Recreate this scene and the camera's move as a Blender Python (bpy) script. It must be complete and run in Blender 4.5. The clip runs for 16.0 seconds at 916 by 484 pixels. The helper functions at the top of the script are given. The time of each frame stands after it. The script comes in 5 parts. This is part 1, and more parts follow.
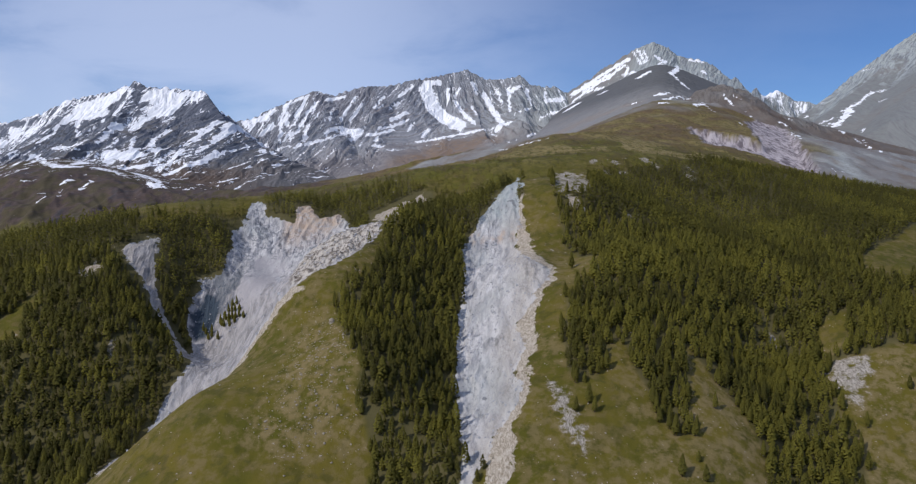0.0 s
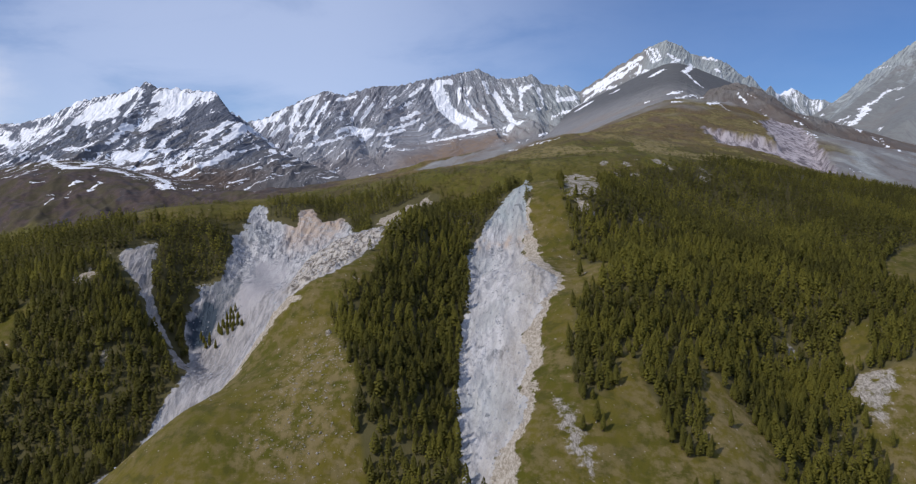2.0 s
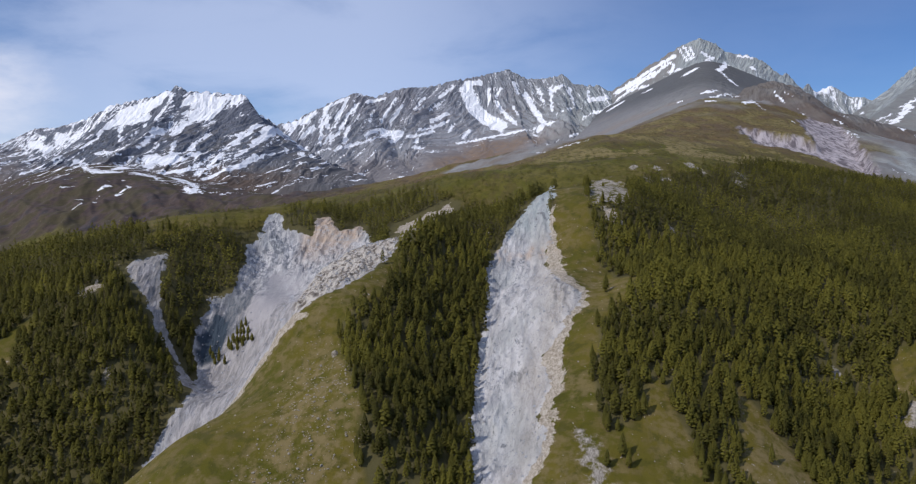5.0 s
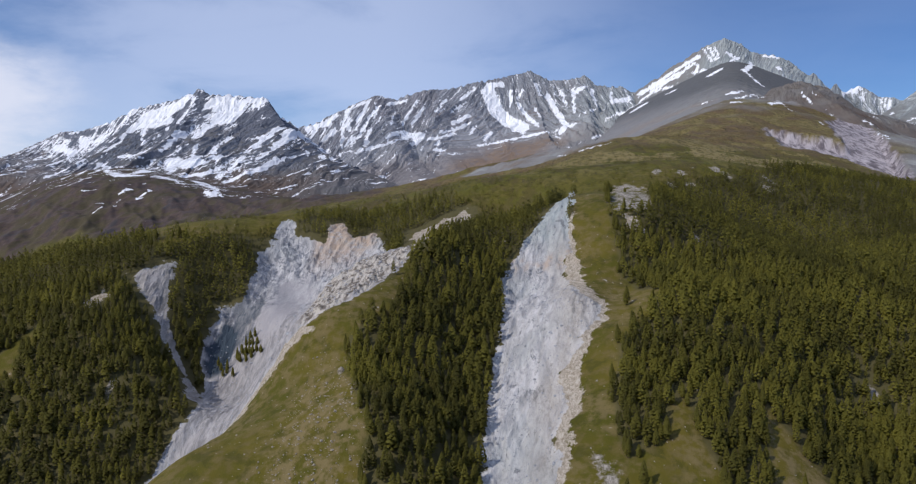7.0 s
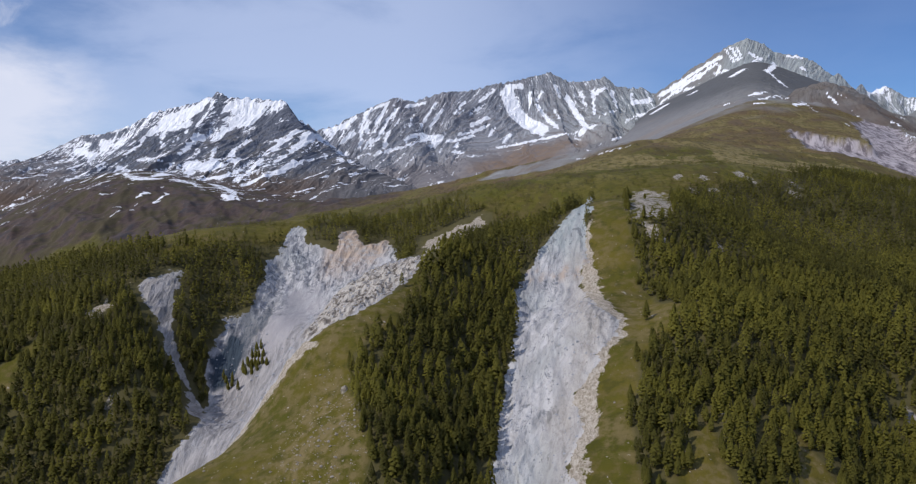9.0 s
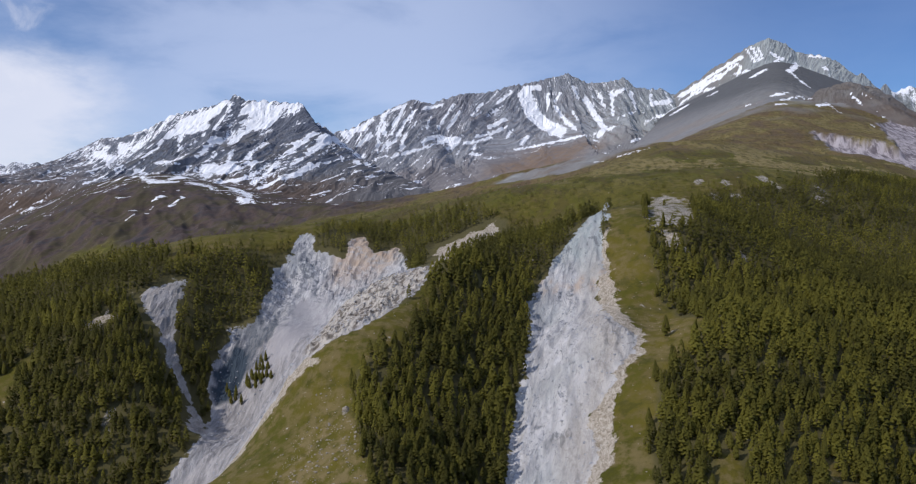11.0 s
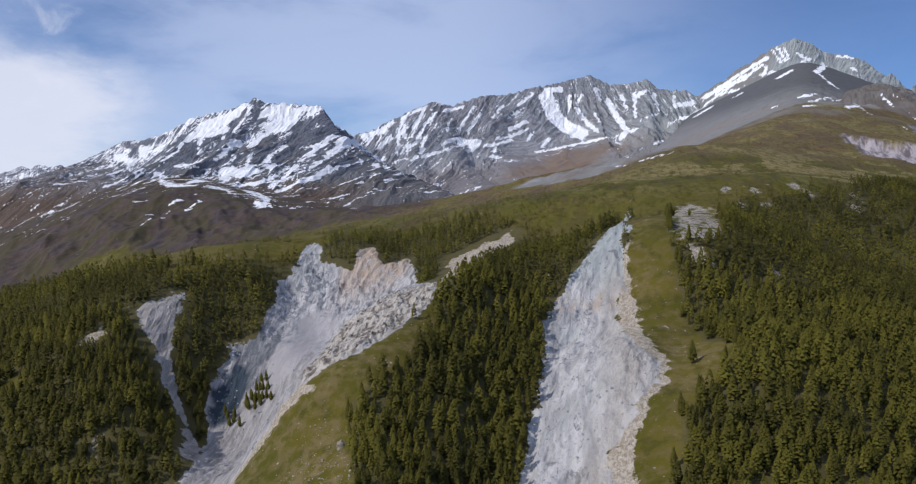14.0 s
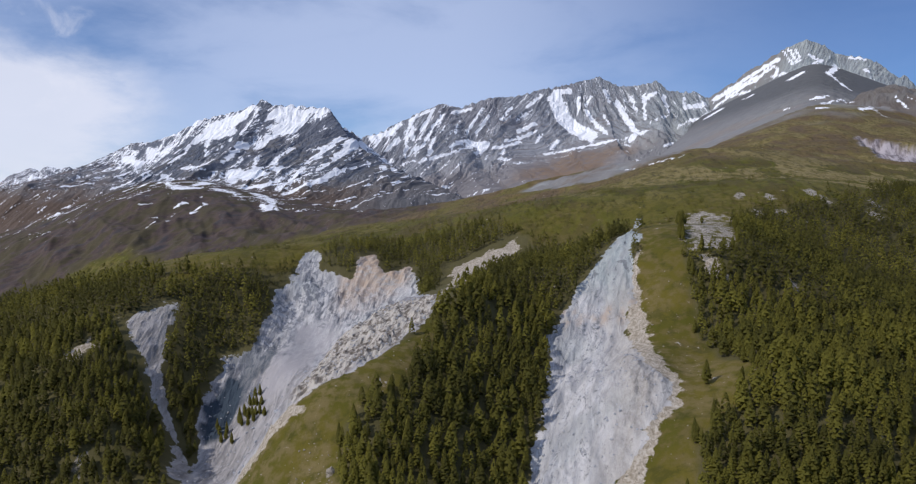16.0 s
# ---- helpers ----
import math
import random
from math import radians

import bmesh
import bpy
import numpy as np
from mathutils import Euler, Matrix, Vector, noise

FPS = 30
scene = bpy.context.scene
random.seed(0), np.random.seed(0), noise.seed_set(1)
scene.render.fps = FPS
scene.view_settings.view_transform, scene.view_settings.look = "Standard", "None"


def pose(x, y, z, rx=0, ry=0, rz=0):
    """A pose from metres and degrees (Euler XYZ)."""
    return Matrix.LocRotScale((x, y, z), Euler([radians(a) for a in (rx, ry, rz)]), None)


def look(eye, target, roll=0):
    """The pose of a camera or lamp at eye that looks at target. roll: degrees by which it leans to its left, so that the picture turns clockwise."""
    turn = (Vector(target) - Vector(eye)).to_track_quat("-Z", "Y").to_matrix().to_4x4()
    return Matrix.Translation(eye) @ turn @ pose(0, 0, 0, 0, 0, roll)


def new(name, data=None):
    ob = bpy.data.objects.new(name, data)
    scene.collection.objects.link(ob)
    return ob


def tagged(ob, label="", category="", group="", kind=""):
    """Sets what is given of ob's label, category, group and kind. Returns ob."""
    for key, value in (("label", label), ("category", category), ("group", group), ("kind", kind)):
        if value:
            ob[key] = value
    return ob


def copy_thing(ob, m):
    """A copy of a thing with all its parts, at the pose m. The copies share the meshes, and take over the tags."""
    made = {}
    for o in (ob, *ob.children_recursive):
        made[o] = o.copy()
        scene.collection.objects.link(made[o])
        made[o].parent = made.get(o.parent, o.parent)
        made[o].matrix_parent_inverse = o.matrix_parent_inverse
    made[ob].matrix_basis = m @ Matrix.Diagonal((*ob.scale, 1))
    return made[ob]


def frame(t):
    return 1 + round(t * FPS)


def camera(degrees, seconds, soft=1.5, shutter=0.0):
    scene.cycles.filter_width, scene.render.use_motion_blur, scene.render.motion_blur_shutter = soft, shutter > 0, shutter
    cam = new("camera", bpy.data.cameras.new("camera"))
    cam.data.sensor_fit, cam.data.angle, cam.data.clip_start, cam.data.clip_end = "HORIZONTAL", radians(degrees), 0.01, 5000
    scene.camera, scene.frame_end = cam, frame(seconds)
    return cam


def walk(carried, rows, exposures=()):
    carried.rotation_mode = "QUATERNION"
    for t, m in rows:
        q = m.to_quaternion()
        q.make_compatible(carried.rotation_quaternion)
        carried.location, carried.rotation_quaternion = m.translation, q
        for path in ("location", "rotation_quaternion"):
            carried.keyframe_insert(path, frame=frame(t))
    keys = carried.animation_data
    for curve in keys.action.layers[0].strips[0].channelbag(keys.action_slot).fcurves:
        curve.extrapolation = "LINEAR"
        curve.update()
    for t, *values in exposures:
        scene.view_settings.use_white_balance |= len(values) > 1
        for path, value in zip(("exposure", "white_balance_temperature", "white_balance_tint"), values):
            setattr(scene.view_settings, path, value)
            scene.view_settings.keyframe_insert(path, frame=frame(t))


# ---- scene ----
cam = camera(60.0, 16.0, soft=1.25)
PATH = [
    (0, -0.00, 0.00, 200.00, 86.500, 0.000, 0.000),
    (0.5, 1.45, 5.14, 200.85, 86.484, 0.010, 0.177),
    (1, 2.84, 10.29, 201.75, 86.465, 0.030, 0.380),
    (1.5, 4.21, 15.35, 202.64, 86.453, 0.064, 0.617),
    (2, 5.59, 20.36, 203.55, 86.445, 0.110, 0.895),
    (2.5, 7.03, 25.29, 204.42, 86.443, 0.160, 1.201),
    (3, 8.44, 30.31, 205.36, 86.442, 0.218, 1.539),
    (3.5, 9.89, 35.32, 206.22, 86.447, 0.265, 1.912),
    (4, 11.27, 40.53, 207.17, 86.456, 0.298, 2.318),
    (6.5, 16.71, 66.29, 211.46, 86.603, 0.400, 4.414),
    (7, 17.62, 71.29, 212.48, 86.633, 0.408, 4.789),
    (7.5, 18.60, 76.34, 213.42, 86.665, 0.428, 5.146),
    (8, 19.35, 81.52, 214.35, 86.708, 0.443, 5.503),
    (8.5, 20.10, 86.74, 215.19, 86.739, 0.451, 5.854),
    (9, 20.73, 92.13, 216.33, 86.761, 0.454, 6.213),
    (11.5, 23.86, 118.01, 220.97, 86.906, 0.530, 7.823),
    (12, 24.38, 123.17, 221.92, 86.927, 0.531, 8.089),
    (12.5, 24.80, 128.46, 222.82, 86.948, 0.528, 8.333),
    (13, 25.05, 133.76, 223.72, 86.975, 0.520, 8.578),
    (13.5, 25.36, 138.86, 224.57, 87.001, 0.501, 8.827),
    (14, 25.63, 144.17, 225.55, 87.023, 0.484, 9.092),
    (14.5, 25.87, 149.42, 226.43, 87.050, 0.474, 9.336),
    (15, 26.06, 154.70, 227.34, 87.078, 0.458, 9.528),
    (15.5, 26.28, 159.96, 228.20, 87.120, 0.437, 9.648),
    (16, 26.47, 165.39, 229.06, 87.148, 0.410, 9.741),
]
walk(cam, [(t, pose(x, y, z, rx, ry, rz)) for t, x, y, z, rx, ry, rz in PATH],
     exposures=[(0, -0.24, 6500, 15), (16, -0.24, 6500, 15)])

# ---- world, sun and exposure ----
SUN_FROM = Vector((-0.58, -0.50, 0.64)).normalized()
sun = new("sun", bpy.data.lights.new("sun", "SUN"))
sun.data.energy, sun.data.angle, sun.data.color = 3.3, radians(0.6), (1.0, 0.945, 0.845)
sun.matrix_world = look(SUN_FROM * 100, (0, 0, 0))


def link(tree, a, b):
    tree.links.new(a, b)


def node(tree, kind, **values):
    n = tree.nodes.new(kind)
    for key, value in values.items():
        if key in n.inputs:
            n.inputs[key].default_value = value
    return n


def mix(tree, fac, a, b, blend="MIX"):
    n = tree.nodes.new("ShaderNodeMix")
    n.data_type, n.blend_type = "RGBA", blend
    for slot, value in ((0, fac), (6, a), (7, b)):
        if isinstance(value, bpy.types.NodeSocket):
            link(tree, value, n.inputs[slot])
        else:
            n.inputs[slot].default_value = (*value, 1) if isinstance(value, tuple) else value
    return n.outputs[2]


def calc(tree, kind, *values):
    n = tree.nodes.new("ShaderNodeMath")
    n.operation = kind
    for slot, value in enumerate(values):
        if isinstance(value, bpy.types.NodeSocket):
            link(tree, value, n.inputs[slot])
        else:
            n.inputs[slot].default_value = value
    return n.outputs[0]


def span(tree, value, low, high, a=0.0, b=1.0):
    n = tree.nodes.new("ShaderNodeMapRange")
    n.interpolation_type = "SMOOTHSTEP"
    link(tree, value, n.inputs[0])
    for slot, v in enumerate((low, high, a, b), 1):
        n.inputs[slot].default_value = v
    return n.outputs[0]


def grain(tree, where, size, detail=4.0, rough=0.55, warp=0.0):
    n = node(tree, "ShaderNodeTexNoise", Scale=1.0 / size, Detail=detail, Roughness=rough, Distortion=warp)
    link(tree, where, n.inputs["Vector"])
    return n.outputs["Fac"]


def stretched(tree, where, scale, turn=(0, 0, 0)):
    n = tree.nodes.new("ShaderNodeMapping")
    n.inputs["Scale"].default_value, n.inputs["Rotation"].default_value = scale, turn
    link(tree, where, n.inputs["Vector"])
    return n.outputs[0]


world = bpy.data.worlds.new("world")
scene.world = world
world.use_nodes = True
wt = world.node_tree
wt.nodes.clear()
sky = wt.nodes.new("ShaderNodeTexSky")
sky.sky_type, sky.sun_disc = "NISHITA", False
sky.sun_elevation = math.asin(SUN_FROM.z)
sky.sun_rotation = math.atan2(SUN_FROM.x, SUN_FROM.y)
sky.altitude, sky.air_density, sky.dust_density, sky.ozone_density = 2200, 1.0, 0.6, 2.0
way = wt.nodes.new("ShaderNodeTexCoord").outputs["Generated"]
veil = grain(wt, stretched(wt, way, (1.0, 1.0, 2.0), (0.0, 0.35, 0.0)), 0.60, 6, 0.5, 0.5)
wisps = grain(wt, stretched(wt, way, (1.0, 1.0, 3.0), (0.0, 0.3, 0.3)), 0.22, 8, 0.6, 0.4)
heap = grain(wt, stretched(wt, way, (1.0, 1.0, 2.0)), 0.30, 8, 0.6, 0.3)
parts = wt.nodes.new("ShaderNodeSeparateXYZ")
link(wt, way, parts.inputs[0])
# thin high cloud over the west and the middle, thinning to clear blue in the east
west = calc(wt, "MULTIPLY", span(wt, parts.outputs[0], -0.20, 0.26, 1.0, 0.0), span(wt, parts.outputs[0], -0.62, -0.35, 0.6, 1.0))
# the height term adds an unseen bright veil overhead to fill shadows
thin = calc(wt, "MULTIPLY", span(wt, calc(wt, "ADD", calc(wt, "MULTIPLY", veil, 0.62), calc(wt, "MULTIPLY", wisps, 0.38)), 0.36, 0.60), calc(wt, "ADD", calc(wt, "MULTIPLY", west, 0.52), span(wt, parts.outputs[2], 0.30, 0.75, 0.08, 0.60)))
low_west = calc(wt, "MULTIPLY", span(wt, parts.outputs[0], -0.64, -0.42, 1.0, 0.0), span(wt, parts.outputs[2], 0.10, 0.24, 1.0, 0.0))
bank = calc(wt, "MULTIPLY", span(wt, calc(wt, "ADD", heap, calc(wt, "MULTIPLY", low_west, 0.38)), 0.58, 0.84), span(wt, low_west, 0.0, 0.5, 0.0, 0.8))
deep = mix(wt, 1.0, sky.outputs[0], mix(wt, span(wt, parts.outputs[0], -0.35, 0.35), (0.74, 0.95, 1.22), (0.50, 0.70, 0.98)), "MULTIPLY")
tone = mix(wt, thin, deep, (7.1, 8.4, 11.0))
tone = mix(wt, bank, tone, (9.0, 9.6, 10.8))
curls = grain(wt, stretched(wt, way, (1.0, 1.0, 1.6), (0.0, 0.5, 0.2)), 0.09, 7, 0.62, 0.8)
tone = mix(wt, calc(wt, "MULTIPLY", span(wt, curls, 0.54, 0.78, 0.0, 0.45), span(wt, parts.outputs[0], -0.42, -0.58)), tone, (9.0, 9.6, 10.8))
back = node(wt, "ShaderNodeBackground", Strength=0.100)
link(wt, tone, back.inputs[0])
link(wt, back.outputs[0], wt.nodes.new("ShaderNodeOutputWorld").inputs[0])


# ---- materials ----
def material(name):
    m = bpy.data.materials.new(name)
    m.use_nodes = True
    t = m.node_tree
    t.nodes.clear()
    out, skin = t.nodes.new("ShaderNodeOutputMaterial"), t.nodes.new("ShaderNodeBsdfPrincipled")
    link(t, skin.outputs[0], out.inputs[0])
    skin.inputs["Specular IOR Level"].default_value = 0.2
    place = t.nodes.new("ShaderNodeNewGeometry").outputs["Position"]
    return m, t, skin, place


def mask(tree, name):
    n = tree.nodes.new("ShaderNodeAttribute")
    n.attribute_name = name
    return n.outputs["Fac"]


def relief(tree, skin, height, depth, strength=1.0):
    n = node(tree, "ShaderNodeBump", Strength=strength, Distance=depth)
    link(tree, height, n.inputs["Height"])
    link(tree, n.outputs[0], skin.inputs["Normal"])


def hill_material():
    """Grass, heath, bare earth, grey slide rubble and forest floor of the near slope and the upland."""
    m, t, skin, p = material("hillside")
    broad, fine, speck = grain(t, p, 45, 5), grain(t, p, 6, 6, 0.65), grain(t, p, 1.1, 5, 0.7)
    grass = mix(t, span(t, broad, 0.35, 0.65), (0.070, 0.068, 0.007), (0.112, 0.092, 0.014))
    grass = mix(t, span(t, fine, 0.44, 0.64, 0, 0.75), grass, (0.125, 0.096, 0.036))
    grass = mix(t, span(t, speck, 0.56, 0.72, 0, 0.55), grass, (0.050, 0.055, 0.014))
    clumps = grain(t, p, 11, 5, 0.65, 0.3)
    grass = mix(t, span(t, clumps, 0.50, 0.62, 0, 0.6), grass, (0.048, 0.048, 0.008))
    dry = mix(t, fine, (0.122, 0.094, 0.036), (0.195, 0.155, 0.072))
    grass = mix(t, calc(t, "MULTIPLY", mask(t, "dry"), span(t, fine, 0.40, 0.60)), grass, dry)
    tufts = grain(t, stretched(t, p, (1.0, 0.36, 1.0), (0, 0, 0.25)), 9, 6, 0.7, 0.4)
    vast = grain(t, stretched(t, p, (1.0, 0.34, 1.0), (0, 0, 0.3)), 60, 7, 0.66, 0.6)
    heath = mix(t, span(t, fine, 0.35, 0.65), (0.082, 0.076, 0.010), (0.112, 0.096, 0.016))
    heath = mix(t, span(t, tufts, 0.52, 0.58, 0, 0.8), heath, (0.050, 0.050, 0.008))
    heath = mix(t, span(t, broad, 0.48, 0.56, 0, 0.6), heath, (0.078, 0.082, 0.006))
    straw = mix(t, span(t, tufts, 0.46, 0.56), (0.225, 0.182, 0.078), (0.130, 0.104, 0.032))
    heath = mix(t, calc(t, "MULTIPLY", span(t, vast, 0.505, 0.545, 0, 0.95), mask(t, "straw")), heath, straw)
    heath = mix(t, span(t, vast, 0.46, 0.42, 0, 0.6), heath, (0.070, 0.052, 0.020))
    rust = mix(t, span(t, tufts, 0.35, 0.62), (0.098, 0.066, 0.030), (0.170, 0.122, 0.060))
    rust = mix(t, span(t, vast, 0.44, 0.58, 0, 0.7), rust, (0.092, 0.080, 0.024))
    rust = mix(t, span(t, vast, 0.48, 0.38, 0, 0.7), rust, (0.100, 0.070, 0.048))
    heath = mix(t, calc(t, "MULTIPLY", mask(t, "rust"), span(t, vast, 0.57, 0.51, 0.35, 1.0)), heath, rust)
    heath = mix(t, calc(t, "MULTIPLY", mask(t, "tawny"), span(t, tufts, 0.30, 0.55, 0.2, 0.95)), heath, (0.155, 0.098, 0.058))
    speckle = grain(t, stretched(t, p, (1.0, 0.12, 1.0)), 4.5, 5, 0.75, 0.3)
    heath = mix(t, span(t, speckle, 0.54, 0.62, 0, 0.75), heath, (0.034, 0.030, 0.010))
    moor = mix(t, span(t, tufts, 0.35, 0.65), (0.052, 0.038, 0.038), (0.092, 0.067, 0.056))
    moor = mix(t, span(t, vast, 0.46, 0.56, 0, 0.6), moor, (0.058, 0.054, 0.018))
    moor = mix(t, span(t, vast, 0.46, 0.36, 0, 0.6), moor, (0.046, 0.050, 0.056))
    heath = mix(t, mask(t, "purple"), heath, moor)
    cover = mix(t, mask(t, "heath"), grass, heath)
    floor = mix(t, fine, (0.062, 0.058, 0.022), (0.110, 0.096, 0.042))
    cover = mix(t, mask(t, "wood"), cover, floor)
    pebble = mix(t, fine, (0.15, 0.15, 0.15), (0.24, 0.235, 0.23))
    pebble = mix(t, span(t, vast, 0.50, 0.64, 0, 0.7), pebble, (0.30, 0.325, 0.32))
    pebble = mix(t, span(t, vast, 0.48, 0.36, 0, 0.6), pebble, (0.15, 0.115, 0.085))
    pebble = mix(t, calc(t, "MULTIPLY", mask(t, "fan"), span(t, fine, 0.35, 0.6, 0.3, 0.9)), pebble, (0.33, 0.365, 0.36))
    cover = mix(t, mask(t, "gravel"), cover, pebble)
    flutes = grain(t, stretched(t, p, (1.0, 0.30, 0.12), (0, 0, 0.45)), 9, 7, 0.7, 0.3)
    lilac = mix(t, span(t, flutes, 0.38, 0.60), (0.12, 0.105, 0.118), (0.40, 0.37, 0.39))
    cover = mix(t, mask(t, "scarp"), cover, lilac)
    # rubble: pale blue-grey with paler streaks running down, warm grey at the margins
    streak = grain(t, stretched(t, p, (1.0, 0.26, 0.34), (0, 0, -0.45)), 4.5, 8, 0.68, 0.6)
    plates = grain(t, stretched(t, p, (1.0, 0.5, 0.6), (0, 0, 0.5)), 1.2, 6, 0.7, 0.8)
    rubble = mix(t, span(t, streak, 0.30, 0.66), (0.285, 0.290, 0.305), (0.560, 0.560, 0.568))
    rubble = mix(t, span(t, plates, 0.55, 0.64, 0, 0.55), rubble, (0.165, 0.172, 0.185))
    rubble = mix(t, span(t, broad, 0.46, 0.62, 0, 0.35), rubble, (0.29, 0.325, 0.325))
    rubble = mix(t, calc(t, "MULTIPLY", mask(t, "jade"), 0.5), rubble, (0.25, 0.315, 0.315))
    cracks = grain(t, stretched(t, p, (1.0, 0.40, 0.55), (0, 0, -0.55)), 6.0, 9, 0.76, 0.8)
    fresh = grain(t, stretched(t, p, (1.0, 0.30, 0.4), (0, 0, -0.3)), 16, 5, 0.6, 0.5)
    rubble = mix(t, span(t, fresh, 0.50, 0.62, 0, 0.5), rubble, (0.30, 0.305, 0.315))
    # crevice shade painted dark where the bump below sinks
    rubble = mix(t, span(t, cracks, 0.575, 0.625, 0, 0.75), rubble, (0.130, 0.142, 0.158))
    sand = mix(t, span(t, plates, 0.35, 0.65), (0.22, 0.185, 0.135), (0.45, 0.41, 0.35))
    ochre = mix(t, fine, (0.36, 0.25, 0.165), (0.47, 0.37, 0.285))
    sand = mix(t, mask(t, "ochre"), sand, ochre)
    # blue-black slate, used also to paint the shade on the bowl's left wall
    slate_and_shade = mix(t, plates, (0.025, 0.038, 0.055), (0.065, 0.088, 0.115))
    rubble = mix(t, calc(t, "MULTIPLY", mask(t, "warm"), 0.6), rubble, sand)
    ragged = calc(t, "ADD", mask(t, "rubble"), calc(t, "MULTIPLY", calc(t, "SUBTRACT", fine, 0.5), 2.2))
    ragged_sand = calc(t, "ADD", mask(t, "sand"), calc(t, "MULTIPLY", calc(t, "SUBTRACT", fine, 0.5), 2.6))
    cover = mix(t, span(t, ragged_sand, 0.42, 0.62), cover, sand)
    patchy = calc(t, "ADD", mask(t, "bare"), calc(t, "MULTIPLY", calc(t, "SUBTRACT", fine, 0.5), 2.4))
    cover = mix(t, span(t, patchy, 0.45, 0.80, 0, 0.9), cover, mix(t, span(t, plates, 0.35, 0.65), (0.15, 0.135, 0.110), (0.42, 0.39, 0.355)))
    rubble = mix(t, calc(t, "MULTIPLY", mask(t, "silt"), span(t, streak, 0.3, 0.6, 0.4, 0.9)), rubble, (0.40, 0.445, 0.50))
    rubble = mix(t, mask(t, "grey"), rubble, mix(t, span(t, streak, 0.32, 0.66), (0.165, 0.160, 0.165), (0.375, 0.360, 0.362)))
    rubble = mix(t, calc(t, "MULTIPLY", mask(t, "talus"), span(t, streak, 0.3, 0.65, 0.9, 0.5)), rubble, (0.335, 0.325, 0.34))
    # shade of hollows in wall and rib, painted as dark colour
    hollow_shade = grain(t, stretched(t, p, (1.0, 0.7, 0.45), (0.2, 0.3, 0.6)), 3.0, 5, 0.6, 0.6)
    crags = mix(t, span(t, hollow_shade, 0.40, 0.56), (0.15, 0.13, 0.11), (0.46, 0.43, 0.385))
    rubble = mix(t, calc(t, "MULTIPLY", mask(t, "wall"), span(t, hollow_shade, 0.52, 0.43, 0.0, 0.75)), rubble, (0.135, 0.147, 0.175))
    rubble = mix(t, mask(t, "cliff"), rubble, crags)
    rubble = mix(t, calc(t, "MULTIPLY", mask(t, "ochre"), span(t, fine, 0.3, 0.6, 0.2, 0.9)), rubble, ochre)
    rubble = mix(t, mask(t, "slate_and_shade"), rubble, slate_and_shade)
    cover = mix(t, span(t, ragged, 0.42, 0.58), cover, rubble)
    drift = calc(t, "ADD", mask(t, "snow"), calc(t, "MULTIPLY", calc(t, "SUBTRACT", grain(t, p, 14, 6, 0.7), 0.5), 1.7))
    cover = mix(t, span(t, drift, 0.56, 0.62), cover, (0.80, 0.83, 0.88))
    link(t, cover, skin.inputs["Base Color"])
    skin.inputs["Roughness"].default_value = 0.95
    scales = calc(t, "ADD", calc(t, "MULTIPLY", plates, 0.19), calc(t, "MULTIPLY", speck, 0.19))
    broken = calc(t, "ADD", calc(t, "MULTIPLY", cracks, -1.5), calc(t, "MULTIPLY", streak, 0.4))
    relief(t, skin, calc(t, "ADD", scales, calc(t, "MULTIPLY", broken, calc(t, "SUBTRACT", mask(t, "rubble"), calc(t, "MULTIPLY", mask(t, "talus"), 0.8)))), 1.0, 0.8)
    return m


